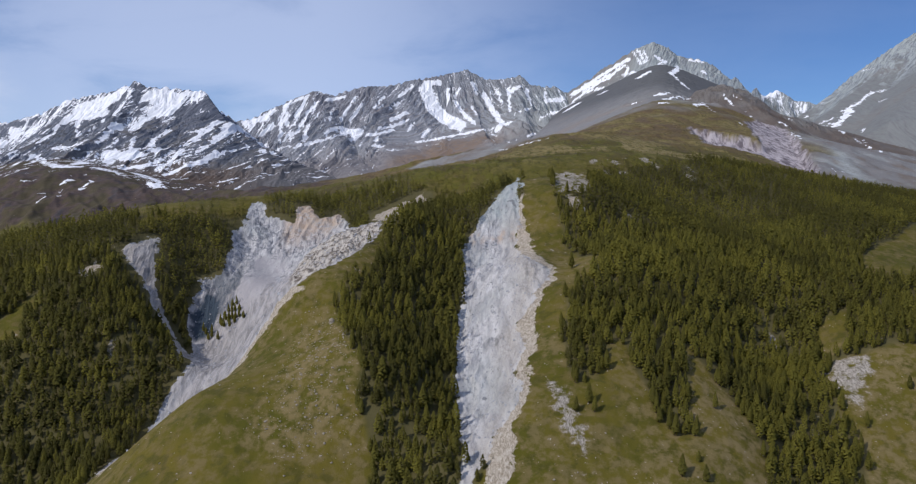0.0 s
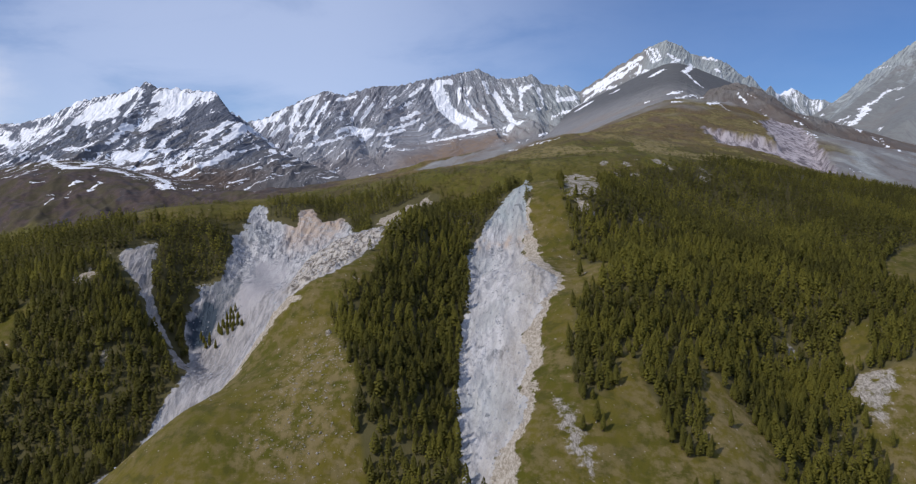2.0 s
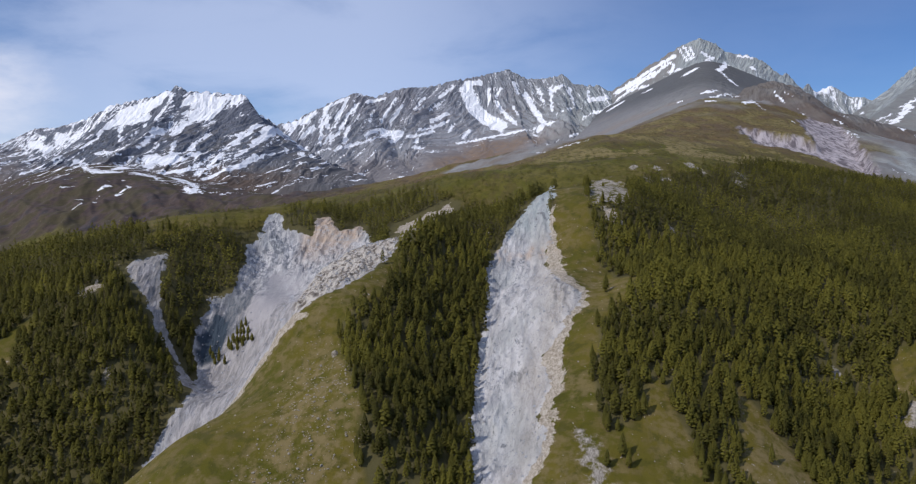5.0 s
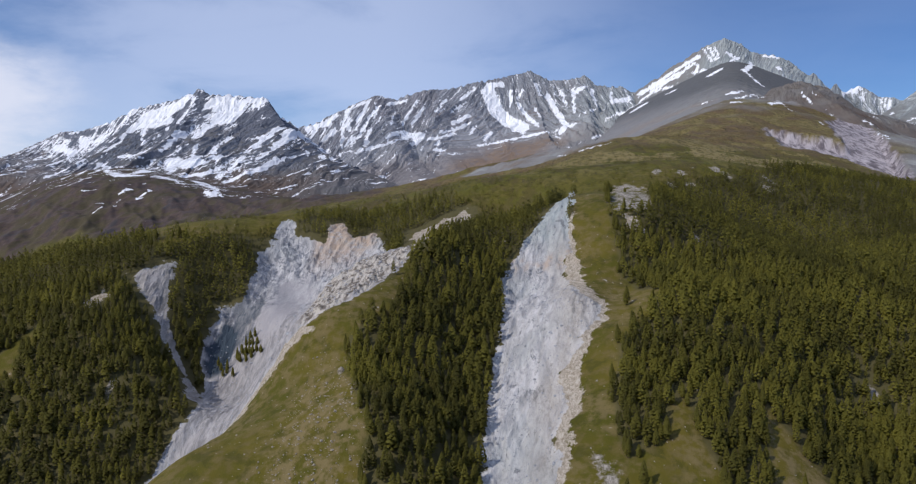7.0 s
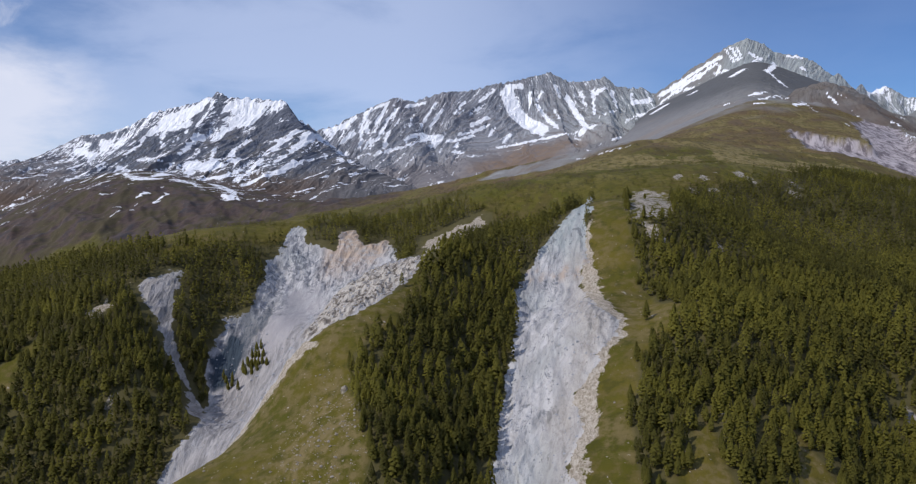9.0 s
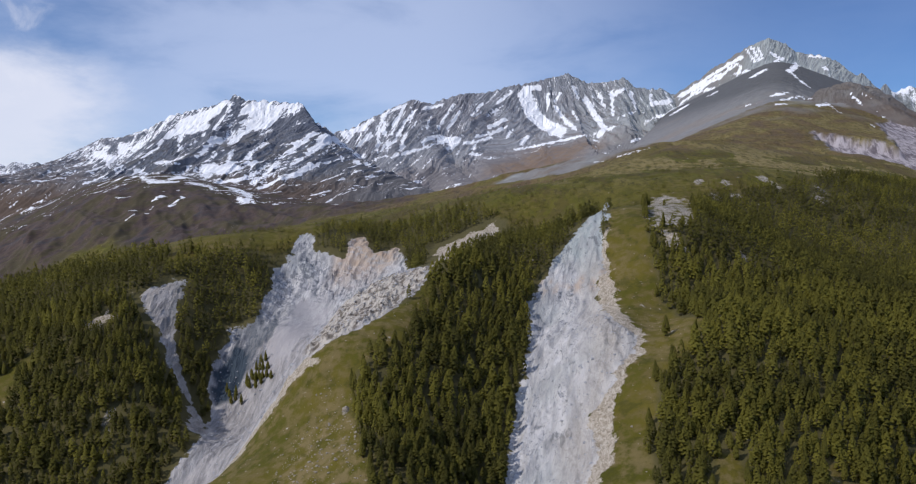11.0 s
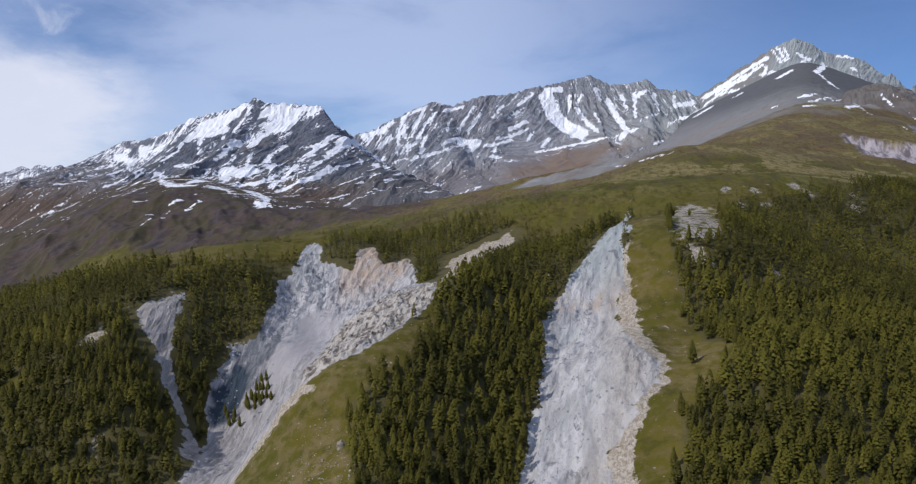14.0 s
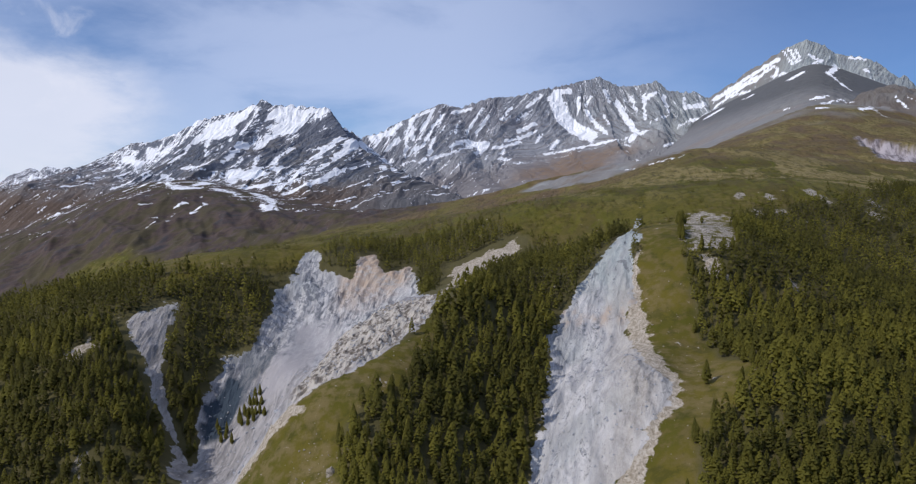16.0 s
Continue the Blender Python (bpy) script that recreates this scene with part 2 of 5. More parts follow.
def mountain_material():
    """Bare rock, scree, brown alpine turf and old snow in the gullies."""
    m, t, skin, p = material("mountain_rock")
    broad, fine, dust = grain(t, p, 320, 5), grain(t, p, 30, 7, 0.68, 0.4), grain(t, p, 7, 4, 0.7)
    flow = t.nodes.new("ShaderNodeCombineXYZ")
    link(t, mask(t, "rib"), flow.inputs[0])
    link(t, mask(t, "fall"), flow.inputs[1])
    flow = flow.outputs[0]
    streaks = grain(t, stretched(t, flow, (1.0, 0.16, 1.0)), 8.5, 6, 0.66, 0.5)
    chutes = grain(t, stretched(t, flow, (1.0, 0.14, 1.0)), 34, 5, 0.62, 0.6)
    beds = grain(t, stretched(t, flow, (0.8, 0.35, 1.0), (0, 0, 0.35)), 9, 6, 0.7, 0.4)
    # rock greys carry extra blue that stands in for distance haze
    rock = mix(t, span(t, streaks, 0.30, 0.66), (0.098, 0.110, 0.138), (0.32, 0.338, 0.375))
    rock = mix(t, span(t, beds, 0.48, 0.68, 0, 0.7), rock, (0.092, 0.100, 0.128))
    rock = mix(t, span(t, broad, 0.45, 0.62, 0, 0.25), rock, (0.24, 0.215, 0.225))
    rock = mix(t, calc(t, "MULTIPLY", mask(t, "dark"), 0.8), rock, mix(t, span(t, streaks, 0.3, 0.66), (0.044, 0.059, 0.090), (0.125, 0.150, 0.198)))
    rock = mix(t, calc(t, "MULTIPLY", mask(t, "bright"), span(t, fine, 0.35, 0.6, 0.2, 0.7)), rock, (0.33, 0.345, 0.37))
    rock = mix(t, calc(t, "MULTIPLY", mask(t, "teal"), span(t, streaks, 0.35, 0.60, 0.2, 0.85)), rock, (0.36, 0.405, 0.40))
    scree = mix(t, span(t, fine, 0.3, 0.7), (0.155, 0.152, 0.165), (0.225, 0.215, 0.22))
    scree = mix(t, mask(t, "dark"), scree, mix(t, fine, (0.070, 0.076, 0.084), (0.120, 0.122, 0.128)))
    scree = mix(t, calc(t, "MULTIPLY", span(t, broad, 0.50, 0.66, 0, 0.5), span(t, mask(t, "dark"), 0, 1, 1, 0)), scree, (0.23, 0.165, 0.125))
    scree = mix(t, calc(t, "MULTIPLY", mask(t, "teal"), span(t, streaks, 0.3, 0.6, 0.2, 0.75)), scree, (0.205, 0.225, 0.222))
    turf = mix(t, fine, (0.070, 0.052, 0.044), (0.135, 0.098, 0.072))
    green = mix(t, fine, (0.058, 0.060, 0.022), (0.095, 0.082, 0.032))
    rock = mix(t, mask(t, "scree"), rock, scree)
    rock = mix(t, mask(t, "turf"), rock, turf)
    rock = mix(t, calc(t, "MULTIPLY", mask(t, "orange"), span(t, fine, 0.3, 0.6, 0.3, 0.9)), rock, (0.20, 0.125, 0.068))
    rock = mix(t, mask(t, "green"), rock, green)
    edge = calc(t, "ADD", mask(t, "snow"), calc(t, "MULTIPLY", calc(t, "SUBTRACT", chutes, 0.5), 0.9))
    edge = calc(t, "ADD", edge, calc(t, "MULTIPLY", calc(t, "SUBTRACT", streaks, 0.5), 1.7))
    edge = calc(t, "ADD", edge, calc(t, "MULTIPLY", calc(t, "SUBTRACT", beds, 0.5), 0.9))
    edge = calc(t, "ADD", edge, calc(t, "MULTIPLY", calc(t, "SUBTRACT", grain(t, p, 12, 6, 0.75), 0.5), 1.7))
    white = span(t, edge, 0.46, 0.53)
    cover = mix(t, white, rock, (0.80, 0.83, 0.88))
    link(t, cover, skin.inputs["Base Color"])
    skin.inputs["Roughness"].default_value = 0.9
    bump = node(t, "ShaderNodeBump", Distance=12.0)
    link(t, calc(t, "MULTIPLY", span(t, white, 0, 1, 0.85, 0.25), span(t, mask(t, "scree"), 0, 1, 1.0, 0.12)), bump.inputs["Strength"])
    rough = calc(t, "ADD", calc(t, "MULTIPLY", chutes, -1.4), calc(t, "MULTIPLY", streaks, -0.5))
    link(t, calc(t, "ADD", rough, calc(t, "MULTIPLY", beds, 0.4)), bump.inputs["Height"])
    link(t, bump.outputs[0], skin.inputs["Normal"])
    return m


def leaf_material():
    m, t, skin, p = material("conifer_needles")
    isle = t.nodes.new("ShaderNodeNewGeometry").outputs["Random Per Island"]
    base = mix(t, mask(t, "tint"), (0.090, 0.088, 0.022), (0.232, 0.218, 0.040))
    base = mix(t, span(t, isle, 0.2, 1.0, 0, 0.3), base, (0.125, 0.120, 0.020))
    base = mix(t, span(t, grain(t, p, 0.5, 3), 0.5, 0.75, 0, 0.35), base, (0.072, 0.072, 0.014))
    link(t, base, skin.inputs["Base Color"])
    skin.inputs["Roughness"].default_value = 0.8
    glow = t.nodes.new("ShaderNodeBsdfTranslucent")
    link(t, base, glow.inputs["Color"])
    both = node(t, "ShaderNodeMixShader", Fac=0.55)
    link(t, skin.outputs[0], both.inputs[1])
    link(t, glow.outputs[0], both.inputs[2])
    link(t, both.outputs[0], [n for n in t.nodes if n.bl_idname == "ShaderNodeOutputMaterial"][0].inputs[0])
    return m


def plain_material(name, dark, light, size, rough=0.9, depth=0.05):
    m, t, skin, p = material(name)
    n = grain(t, p, size, 6, 0.65)
    link(t, mix(t, span(t, n, 0.3, 0.7), dark, light), skin.inputs["Base Color"])
    skin.inputs["Roughness"].default_value = rough
    relief(t, skin, n, depth)
    return m


HILL, MOUNTAIN, NEEDLES = hill_material(), mountain_material(), leaf_material()
BARK = plain_material("bark", (0.05, 0.035, 0.025), (0.12, 0.09, 0.065), 0.3)
STONE = plain_material("pale_stone", (0.17, 0.150, 0.12), (0.36, 0.325, 0.27), 0.6)
RUBBLE = plain_material("grey_rubble", (0.20, 0.215, 0.24), (0.42, 0.43, 0.455), 0.7)


# ---- noise ----
def grad_noise(x, y, seed=0):
    """Smooth gradient noise in -1..1 over arrays of plan coordinates."""
    xi, yi = np.floor(x).astype(np.int64), np.floor(y).astype(np.int64)
    xf, yf = x - xi, y - yi

    def corner(i, j, dx, dy):
        h = (i * 374761393 + j * 668265263 + seed * 1274126177) & 0xFFFFFFFF
        h = ((h ^ (h >> 13)) * 1274126177) & 0xFFFFFFFF
        a = ((h ^ (h >> 16)) & 0xFFFF) * (2 * np.pi / 65536)
        return np.cos(a) * dx + np.sin(a) * dy

    u, v = xf * xf * xf * (xf * (xf * 6 - 15) + 10), yf * yf * yf * (yf * (yf * 6 - 15) + 10)
    a = corner(xi, yi, xf, yf) * (1 - u) + corner(xi + 1, yi, xf - 1, yf) * u
    b = corner(xi, yi + 1, xf, yf - 1) * (1 - u) + corner(xi + 1, yi + 1, xf - 1, yf - 1) * u
    return 1.5 * (a * (1 - v) + b * v)


def fbm(x, y, octaves=4, seed=0, gain=0.5):
    total, amp = np.zeros_like(x), 1.0
    for k in range(octaves):
        total += amp * grad_noise(x * 2 ** k + 17.3 * k, y * 2 ** k - 9.1 * k, seed + k)
        amp *= gain
    return total


def ridged(x, y, octaves=4, seed=0, gain=0.5):
    total, amp = np.zeros_like(x), 1.0
    for k in range(octaves):
        total += amp * (1 - 2 * np.abs(grad_noise(x * 2.1 ** k + 5.7 * k, y * 2.1 ** k + 3.3 * k, seed + k)))
        amp *= gain
    return total


def smooth(a, b, x):
    t = np.clip((x - a) / (b - a), 0, 1)
    return t * t * (3 - 2 * t)


# ---- the lie of the land: sections of the slope, fanwise, heights in metres ----
SECTIONS = []


def section(slant, *heights):
    SECTIONS.append((slant, heights))


SECTION_Y = [240, 320, 370, 410, 450, 490, 530, 570, 620, 680, 750, 840, 1000, 1300, 1750, 2400]
section(-1, -9, -1, 8, 17, 29, 43, 55, 65, 72, 75, 73, 65, 49, 15, 41, 64)
section(-0.8, -6, 4, 12, 24, 43, 65, 85, 102, 113, 117, 113, 103, 83, 44, 87, 117)
section(-0.65, -1, 14, 18, 23, 42, 75, 104, 122, 137, 145, 142, 131, 110, 81, 155, 229)
section(-0.56, 2, 24, 29, 27, 37, 77, 110, 129, 149, 160, 159, 146, 127, 107, 193, 292)
section(-0.48, 5, 34, 48, 46, 42, 69, 111, 137, 158, 172, 173, 159, 145, 130, 204, 300)
section(-0.42, 7, 41, 62, 67, 48, 58, 105, 124, 158, 178, 184, 170, 159, 145, 198, 273)
section(-0.37, 9, 45, 72, 84, 62, 52, 93, 96, 138, 176, 190, 179, 171, 159, 194, 248)
section(-0.32, 10, 46, 77, 96, 85, 74, 82, 81, 111, 164, 192, 187, 182, 173, 195, 224)
section(-0.27, 11, 47, 79, 100, 103, 107, 98, 95, 125, 145, 189, 193, 192, 186, 201, 205)
section(-0.22, 12, 45, 79, 105, 117, 140, 137, 134, 133, 138, 186, 195, 201, 196, 211, 197)
section(-0.17, 13, 44, 78, 112, 126, 153, 159, 165, 160, 154, 179, 194, 208, 205, 224, 200)
section(-0.12, 14, 43, 77, 116, 129, 152, 165, 173, 175, 169, 177, 200, 216, 213, 239, 207)
section(-0.07, 15, 44, 77, 109, 118, 139, 157, 180, 182, 180, 182, 210, 224, 223, 256, 216)
section(-0.02, 16, 46, 77, 92, 107, 120, 140, 160, 182, 186, 185, 218, 232, 238, 274, 229)
section(0.03, 16, 50, 81, 91, 106, 121, 140, 149, 179, 197, 196, 224, 239, 257, 292, 253)
section(0.08, 17, 54, 88, 105, 119, 139, 156, 158, 187, 211, 208, 230, 245, 276, 309, 300)
section(0.13, 17, 57, 90, 111, 130, 146, 153, 163, 196, 213, 214, 235, 249, 290, 324, 361)
section(0.19, 16, 59, 89, 112, 130, 151, 161, 163, 188, 206, 211, 239, 251, 291, 336, 431)
section(0.25, 15, 58, 87, 109, 127, 147, 155, 160, 176, 185, 198, 233, 248, 281, 339, 479)
section(0.32, 13, 55, 85, 101, 115, 131, 144, 155, 166, 166, 180, 219, 240, 267, 333, 469)
section(0.4, 10, 48, 73, 87, 92, 108, 135, 150, 161, 165, 176, 204, 226, 247, 320, 414)
section(0.5, 6, 39, 60, 81, 104, 120, 138, 148, 161, 176, 181, 191, 208, 221, 293, 323)
section(0.62, 0, 32, 57, 83, 110, 126, 135, 142, 152, 164, 168, 174, 186, 203, 260, 229)
section(0.8, -4, 31, 61, 84, 104, 116, 119, 119, 122, 130, 137, 145, 156, 175, 198, 166)


def spline_basis(knots, at):
    """Weights of a natural cubic spline's knot values at the given places."""
    n, h = len(knots), np.diff(knots)
    a, b = np.eye(n), np.zeros((n, n))
    for i in range(1, n - 1):
        a[i, i - 1:i + 2] = h[i - 1], 2 * (h[i - 1] + h[i]), h[i]
        b[i, i - 1:i + 2] = 6 / h[i - 1], -6 / h[i - 1] - 6 / h[i], 6 / h[i]
    bend = np.linalg.solve(a, b)
    at = np.clip(at, knots[0], knots[-1])
    k = np.clip(np.searchsorted(knots, at) - 1, 0, n - 2)
    p, q = (knots[k + 1] - at) / h[k], (at - knots[k]) / h[k]
    w = (bend[k].T * ((p ** 3 - p) * h[k] ** 2 / 6) + bend[k + 1].T * ((q ** 3 - q) * h[k] ** 2 / 6)).T
    rows = np.arange(len(at))
    w[rows, k] += p
    w[rows, k + 1] += q
    return w


SLANTS = np.array([s for s, _ in SECTIONS])
HEIGHTS = np.array([h for _, h in SECTIONS], float)
REACH = np.log(np.array(SECTION_Y, float))


def slope_height(x, y):
    """The bare hillside and the upland behind it, without fine relief."""
    x, y = np.asarray(x, float).ravel(), np.asarray(y, float).ravel()
    far = np.maximum(y, 240)
    return np.einsum("ij,ij->i", spline_basis(SLANTS, x / far) @ HEIGHTS, spline_basis(REACH, np.log(far)))


RIDGES = []


def ridge(name, steep, talus, knee, reach, spur, slant, snow, *crest):
    """A mountain crest: its name, fall near the crest and on the apron, where one turns to the other, how far the apron runs, size and slant of its side spurs, snow, crest points."""
    RIDGES.append((name, steep, talus, knee, reach, spur, slant, snow, np.array(crest, float)))


ridge("west", 0.75, 0.12, 260, 700, 70, 0.2, 0.55,
      (-3588, 4000, 399), (-3367, 4000, 422), (-3152, 4000, 390), (-3045, 4000, 421), (-2921, 4000, 425), (-2798, 4000, 442), (-2661, 4000, 415), (-2550, 4000, 466), (-2182, 3700, 518), (-2068, 3700, 524), (-1783, 3400, 530))
ridge("massif", 1.0, 0.12, 330, 800, 62, 0.45, 0.56,
      (-2008, 3250, 428), (-1835, 3200, 471), (-1690, 3150, 483), (-1517, 3130, 562), (-1356, 3130, 590), (-1299, 3130, 612), (-1257, 3130, 633), (-1219, 3130, 608), (-1135, 3150, 610), (-1043, 3150, 597), (-997, 3150, 597), (-963, 3200, 529), (-926, 3300, 503))
ridge("middle", 1.0, 0.22, 400, 1500, 125, 0.8, 0.22,
      (-1138, 4000, 541), (-1018, 4050, 587), (-850, 4100, 675), (-739, 4150, 723), (-656, 4200, 708), (-508, 4250, 760), (-389, 4300, 766), (-266, 4350, 804), (-109, 4400, 837), (52, 4450, 879), (149, 4450, 828), (246, 4450, 825), (344, 4450, 850), (409, 4450, 792), (542, 4480, 790), (604, 4500, 760))
ridge("peak", 1.5, 0.17, 250, 1500, 52, 0.55, 0.12,
      (604, 4500, 760), (705, 4480, 816), (829, 4450, 901), (967, 4420, 986), (1065, 4400, 1023), (1155, 4400, 988), (1203, 4400, 947), (1326, 4380, 925), (1487, 4380, 840), (1623, 4400, 779), (1694, 4450, 760))
ridge("spur", 0.52, 0.46, 150, 420, 9, 0.2, 0.0,
      (601, 2450, 484), (830, 3300, 660), (1010, 4000, 812), (1045, 4150, 856))
ridge("shoulder", 0.5, 0.34, 120, 380, 16, 0.2, 0.0,
      (695, 2600, 471), (779, 2600, 527), (855, 2600, 541), (931, 2600, 518), (999, 2600, 458))
ridge("saddle", 1.0, 0.4, 200, 1200, 90, 0.3, 0.42,
      (1713, 4500, 767), (1792, 4500, 776), (1858, 4500, 754), (2001, 4450, 712), (2043, 4400, 697))
ridge("east", 0.85, 0.36, 250, 1300, 30, 0.75, 0.02,
      (1799, 4000, 626), (1871, 3800, 755), (1954, 3700, 831), (2018, 3650, 885), (2049, 3600, 915), (2171, 3500, 1012), (2379, 3400, 1013))


def mountain_height(x, y):
    """Height of the mountains, the number of the ridge that it belongs to, how deep in a side gully a place lies, how far below its crest, and the way along and down it."""
    best, which = np.full(len(x), -1e4), np.zeros(len(x), int)
    hollow, below, rib, fall = (np.zeros(len(x)) for _ in range(4))
    drift_all = fbm(x / 340, y / 340, 3, 60)
    for number, (name, steep, talus, knee, reach, spur, slant, snow, crest) in enumerate(RIDGES):
        near, along, top = np.full(len(x), 1e9), np.zeros(len(x)), np.zeros(len(x))
        start = 0.0
        for p, q in zip(crest[:-1], crest[1:]):
            d = q - p
            size = math.hypot(d[0], d[1])
            t = np.clip(((x - p[0]) * d[0] + (y - p[1]) * d[1]) / size ** 2, 0, 1)
            away = np.hypot(x - p[0] - t * d[0], y - p[1] - t * d[1])
            closer = away < near
            near = np.where(closer, away, near)
            along = np.where(closer, start + t * size, along)
            top = np.where(closer, p[2] + t * d[2], top)
            start += size
        if name in ("spur", "shoulder"):
            near = np.sqrt(near * near + 90 ** 2) - 90
        bare = top - talus * near - (steep - talus) * knee * (1 - np.exp(-near / knee)) - 0.45 * np.maximum(0, near - reach)
        can = np.nonzero(bare + 0.7 * spur + 16 > np.maximum(best, -150))[0]
        px, near, along, top, h, drift = x[can], near[can], along[can], top[can], bare[can], drift_all[can]
        lean = slant * (1 - 1.7 * smooth(-600, 300, px)) if name == "middle" else slant
        bend = (along if name == "spur" else px) + lean * np.minimum(near, 450) + 42 * drift
        coarse = ridged(bend / 250, near / 1100 + number * 7.7, 3, 70 + number, 0.5)
        fine = ridged(bend / 74, near / 420 + number * 3.1, 4, 80 + number, 0.6)
        small = ridged(bend / 27 + 0.2 * drift, near / 80, 3, 85 + number, 0.65)
        grow = (1 - np.exp(-near / 150)) * (0.25 + 0.75 * np.exp(-near / 900))
        rugged = spur * (0.10 + 0.90 * smooth(880, 1010, px + 0.35 * near)) if name == "peak" else spur
        h = h + grow * rugged * (0.34 * (coarse - 0.8) + np.exp(-near / 700) * (0.30 * (fine - 0.9) + 0.13 * (small - 0.9)))
        h = h + 8 * np.exp(-near / 90) * ridged(along / 40, near / 55, 3, 90 + number)
        up = h > best[can]
        at = can[up]
        best[at], which[at] = h[up], number
        hollow[at] = (0.40 * coarse + 0.60 * fine + 0.30 * small)[up]
        below[at] = (top - h)[up]
        rib[at], fall[at] = (bend + 3000 * number)[up], near[up]
    return best, which, hollow, below, rib, fall


def land_height(x, y):
    """Height of the land without its finest relief, the mountains' share of it, their ridge, gullies, depth below the crest and the way along and down them."""
    base = slope_height(x, y)
    out = [base, *(np.zeros(len(x)) for _ in range(6))]
    out[2] = out[2].astype(int)
    far = np.nonzero(y > 1150)[0]
    high, *rest = mountain_height(x[far], y[far])
    share = smooth(-1, 1, np.clip((high - base[far]) / 50, -1, 1))
    for slot, values in enumerate((base[far] + share * (high - base[far]), share, *rest)):
        out[slot][far] = values
    return out


SNOW_LINES = []


def snow_line(width, amount, *points):
    """An old snow bank (or, with a minus, a bare rock face) along a line of the plan."""
    SNOW_LINES.append((width, amount, np.array(points, float)))


snow_line(5, 0.9, (-1173, 2079), (-1181, 2121))
snow_line(6, 0.9, (-929, 1880), (-939, 1939))
snow_line(5, 0.9, (-861, 1807), (-883, 1885), (-895, 1959))
snow_line(6, 0.9, (-888, 1671), (-890, 1701))
snow_line(4, 0.9, (-865, 1693), (-845, 1693))
snow_line(4, 0.9, (-916, 1813), (-909, 1816))
snow_line(4, 0.9, (-1036, 1906), (-1039, 1929))
snow_line(4, 0.9, (-932, 1782), (-921, 1783))

BANKS = []


def bank(width, amount, *points):
    """A snow bank (or, with a minus, a bare rock face) along a line on a mountain side."""
    BANKS.append((width, amount, np.array(points, float)))


bank(25, 0.9, (-1447, 3068, 524), (-1356, 3084, 551), (-1289, 3096, 593))
bank(15.6, 0.7, (-1476, 3023, 486), (-1384, 3018, 496), (-1326, 3009, 504))
bank(13.4, 0.85, (-1100, 2327, 287), (-1181, 2681, 334), (-1074, 2638, 320), (-1042, 2759, 353))
bank(6.2, 0.75, (-1478, 2768, 332), (-1096, 2182, 273), (-1053, 2211, 273))
bank(9.5, 0.9, (-1162, 3010, 487), (-1199, 2919, 433), (-1190, 2783, 392), (-1180, 2702, 343))
bank(7.1, 0.9, (-1159, 2891, 430), (-1128, 2762, 370), (-1081, 2666, 335))
bank(10.1, 0.8, (-1081, 2819, 383), (-1022, 2692, 336))
bank(22.7, 0.9, (-1187, 3104, 575), (-1090, 3104, 556), (-1105, 3051, 515), (-1149, 3048, 520))
bank(11.3, 0.7, (-1220, 3059, 548), (-1202, 3099, 579))
bank(9.2, 0.8, (-1175, 3121, 599), (-1072, 3120, 576))
bank(9.2, 0.7, (-1053, 3131, 588), (-1022, 3144, 597))
bank(3, 1.1, (-1033, 3120, 571), (-981, 3068, 520))
bank(9.9, 0.8, (-997, 2927, 421), (-925, 2938, 432), (-906, 3058, 479), (-854, 3032, 459))
bank(14.1, 0.9, (-876, 2884, 397), (-855, 2994, 436), (-1077, 4014, 553), (-962, 4029, 580))
bank(8.8, 0.9, (-964, 2578, 283), (-954, 2742, 344))
bank(8.8, 0.9, (-920, 2536, 263), (-862, 2674, 305), (-842, 2771, 345))
bank(5.2, 0.9, (-955, 2803, 371), (-925, 2871, 396))
bank(7.2, 0.8, (-901, 2762, 345), (-870, 2862, 385))
bank(4.1, 1, (-835, 2748, 324), (-822, 2791, 342))
bank(7.6, 0.7, (-1368, 2865, 406), (-1420, 2976, 460), (-1415, 3013, 485))
bank(7.2, 0.8, (-1233, 2709, 367), (-1240, 2816, 405), (-1245, 2903, 453))
bank(7.5, 0.9, (-1502, 2856, 384), (-1484, 2938, 421))
bank(7.7, 0.8, (-1492, 2963, 438), (-1481, 3010, 474))
bank(5.1, 0.9, (-1406, 2772, 358), (-1323, 2749, 364))
bank(6.6, 0.8, (-1061, 2493, 278), (-1002, 2554, 290), (-991, 2624, 304))
bank(3.2, 0.8, (-1033, 2256, 274), (-945, 2224, 257), (-869, 2103, 246))
bank(5.7, 0.9, (-965, 2393, 261), (-869, 2260, 241), (-733, 1951, 214))
bank(2.9, 0.9, (-795, 2033, 222), (-703, 1865, 213))
bank(4, 0.9, (-1772, 2944, 337), (-1708, 3071, 413), (-1587, 3062, 468))
bank(3.7, 0.9, (-1656, 2805, 303), (-1545, 2778, 343))
bank(6.1, 1, (-1293, 2324, 283), (-1313, 2378, 291))
bank(4.3, 1, (-1324, 2287, 268), (-1343, 2343, 277))
bank(3.1, 1, (-1232, 2283, 284), (-1277, 2391, 297))
bank(4.5, 1, (-1636, 2719, 289), (-1656, 2805, 303))
bank(13.7, 0.6, (-1753, 3132, 452), (-1713, 3088, 426))
bank(11.4, 0.6, (-1872, 3151, 420), (-1740, 3045, 390))
bank(22.7, -1.1, (-1051, 3055, 506), (-974, 3097, 543))
bank(20, -1.1, (-1020, 2984, 471), (-930, 3064, 495))
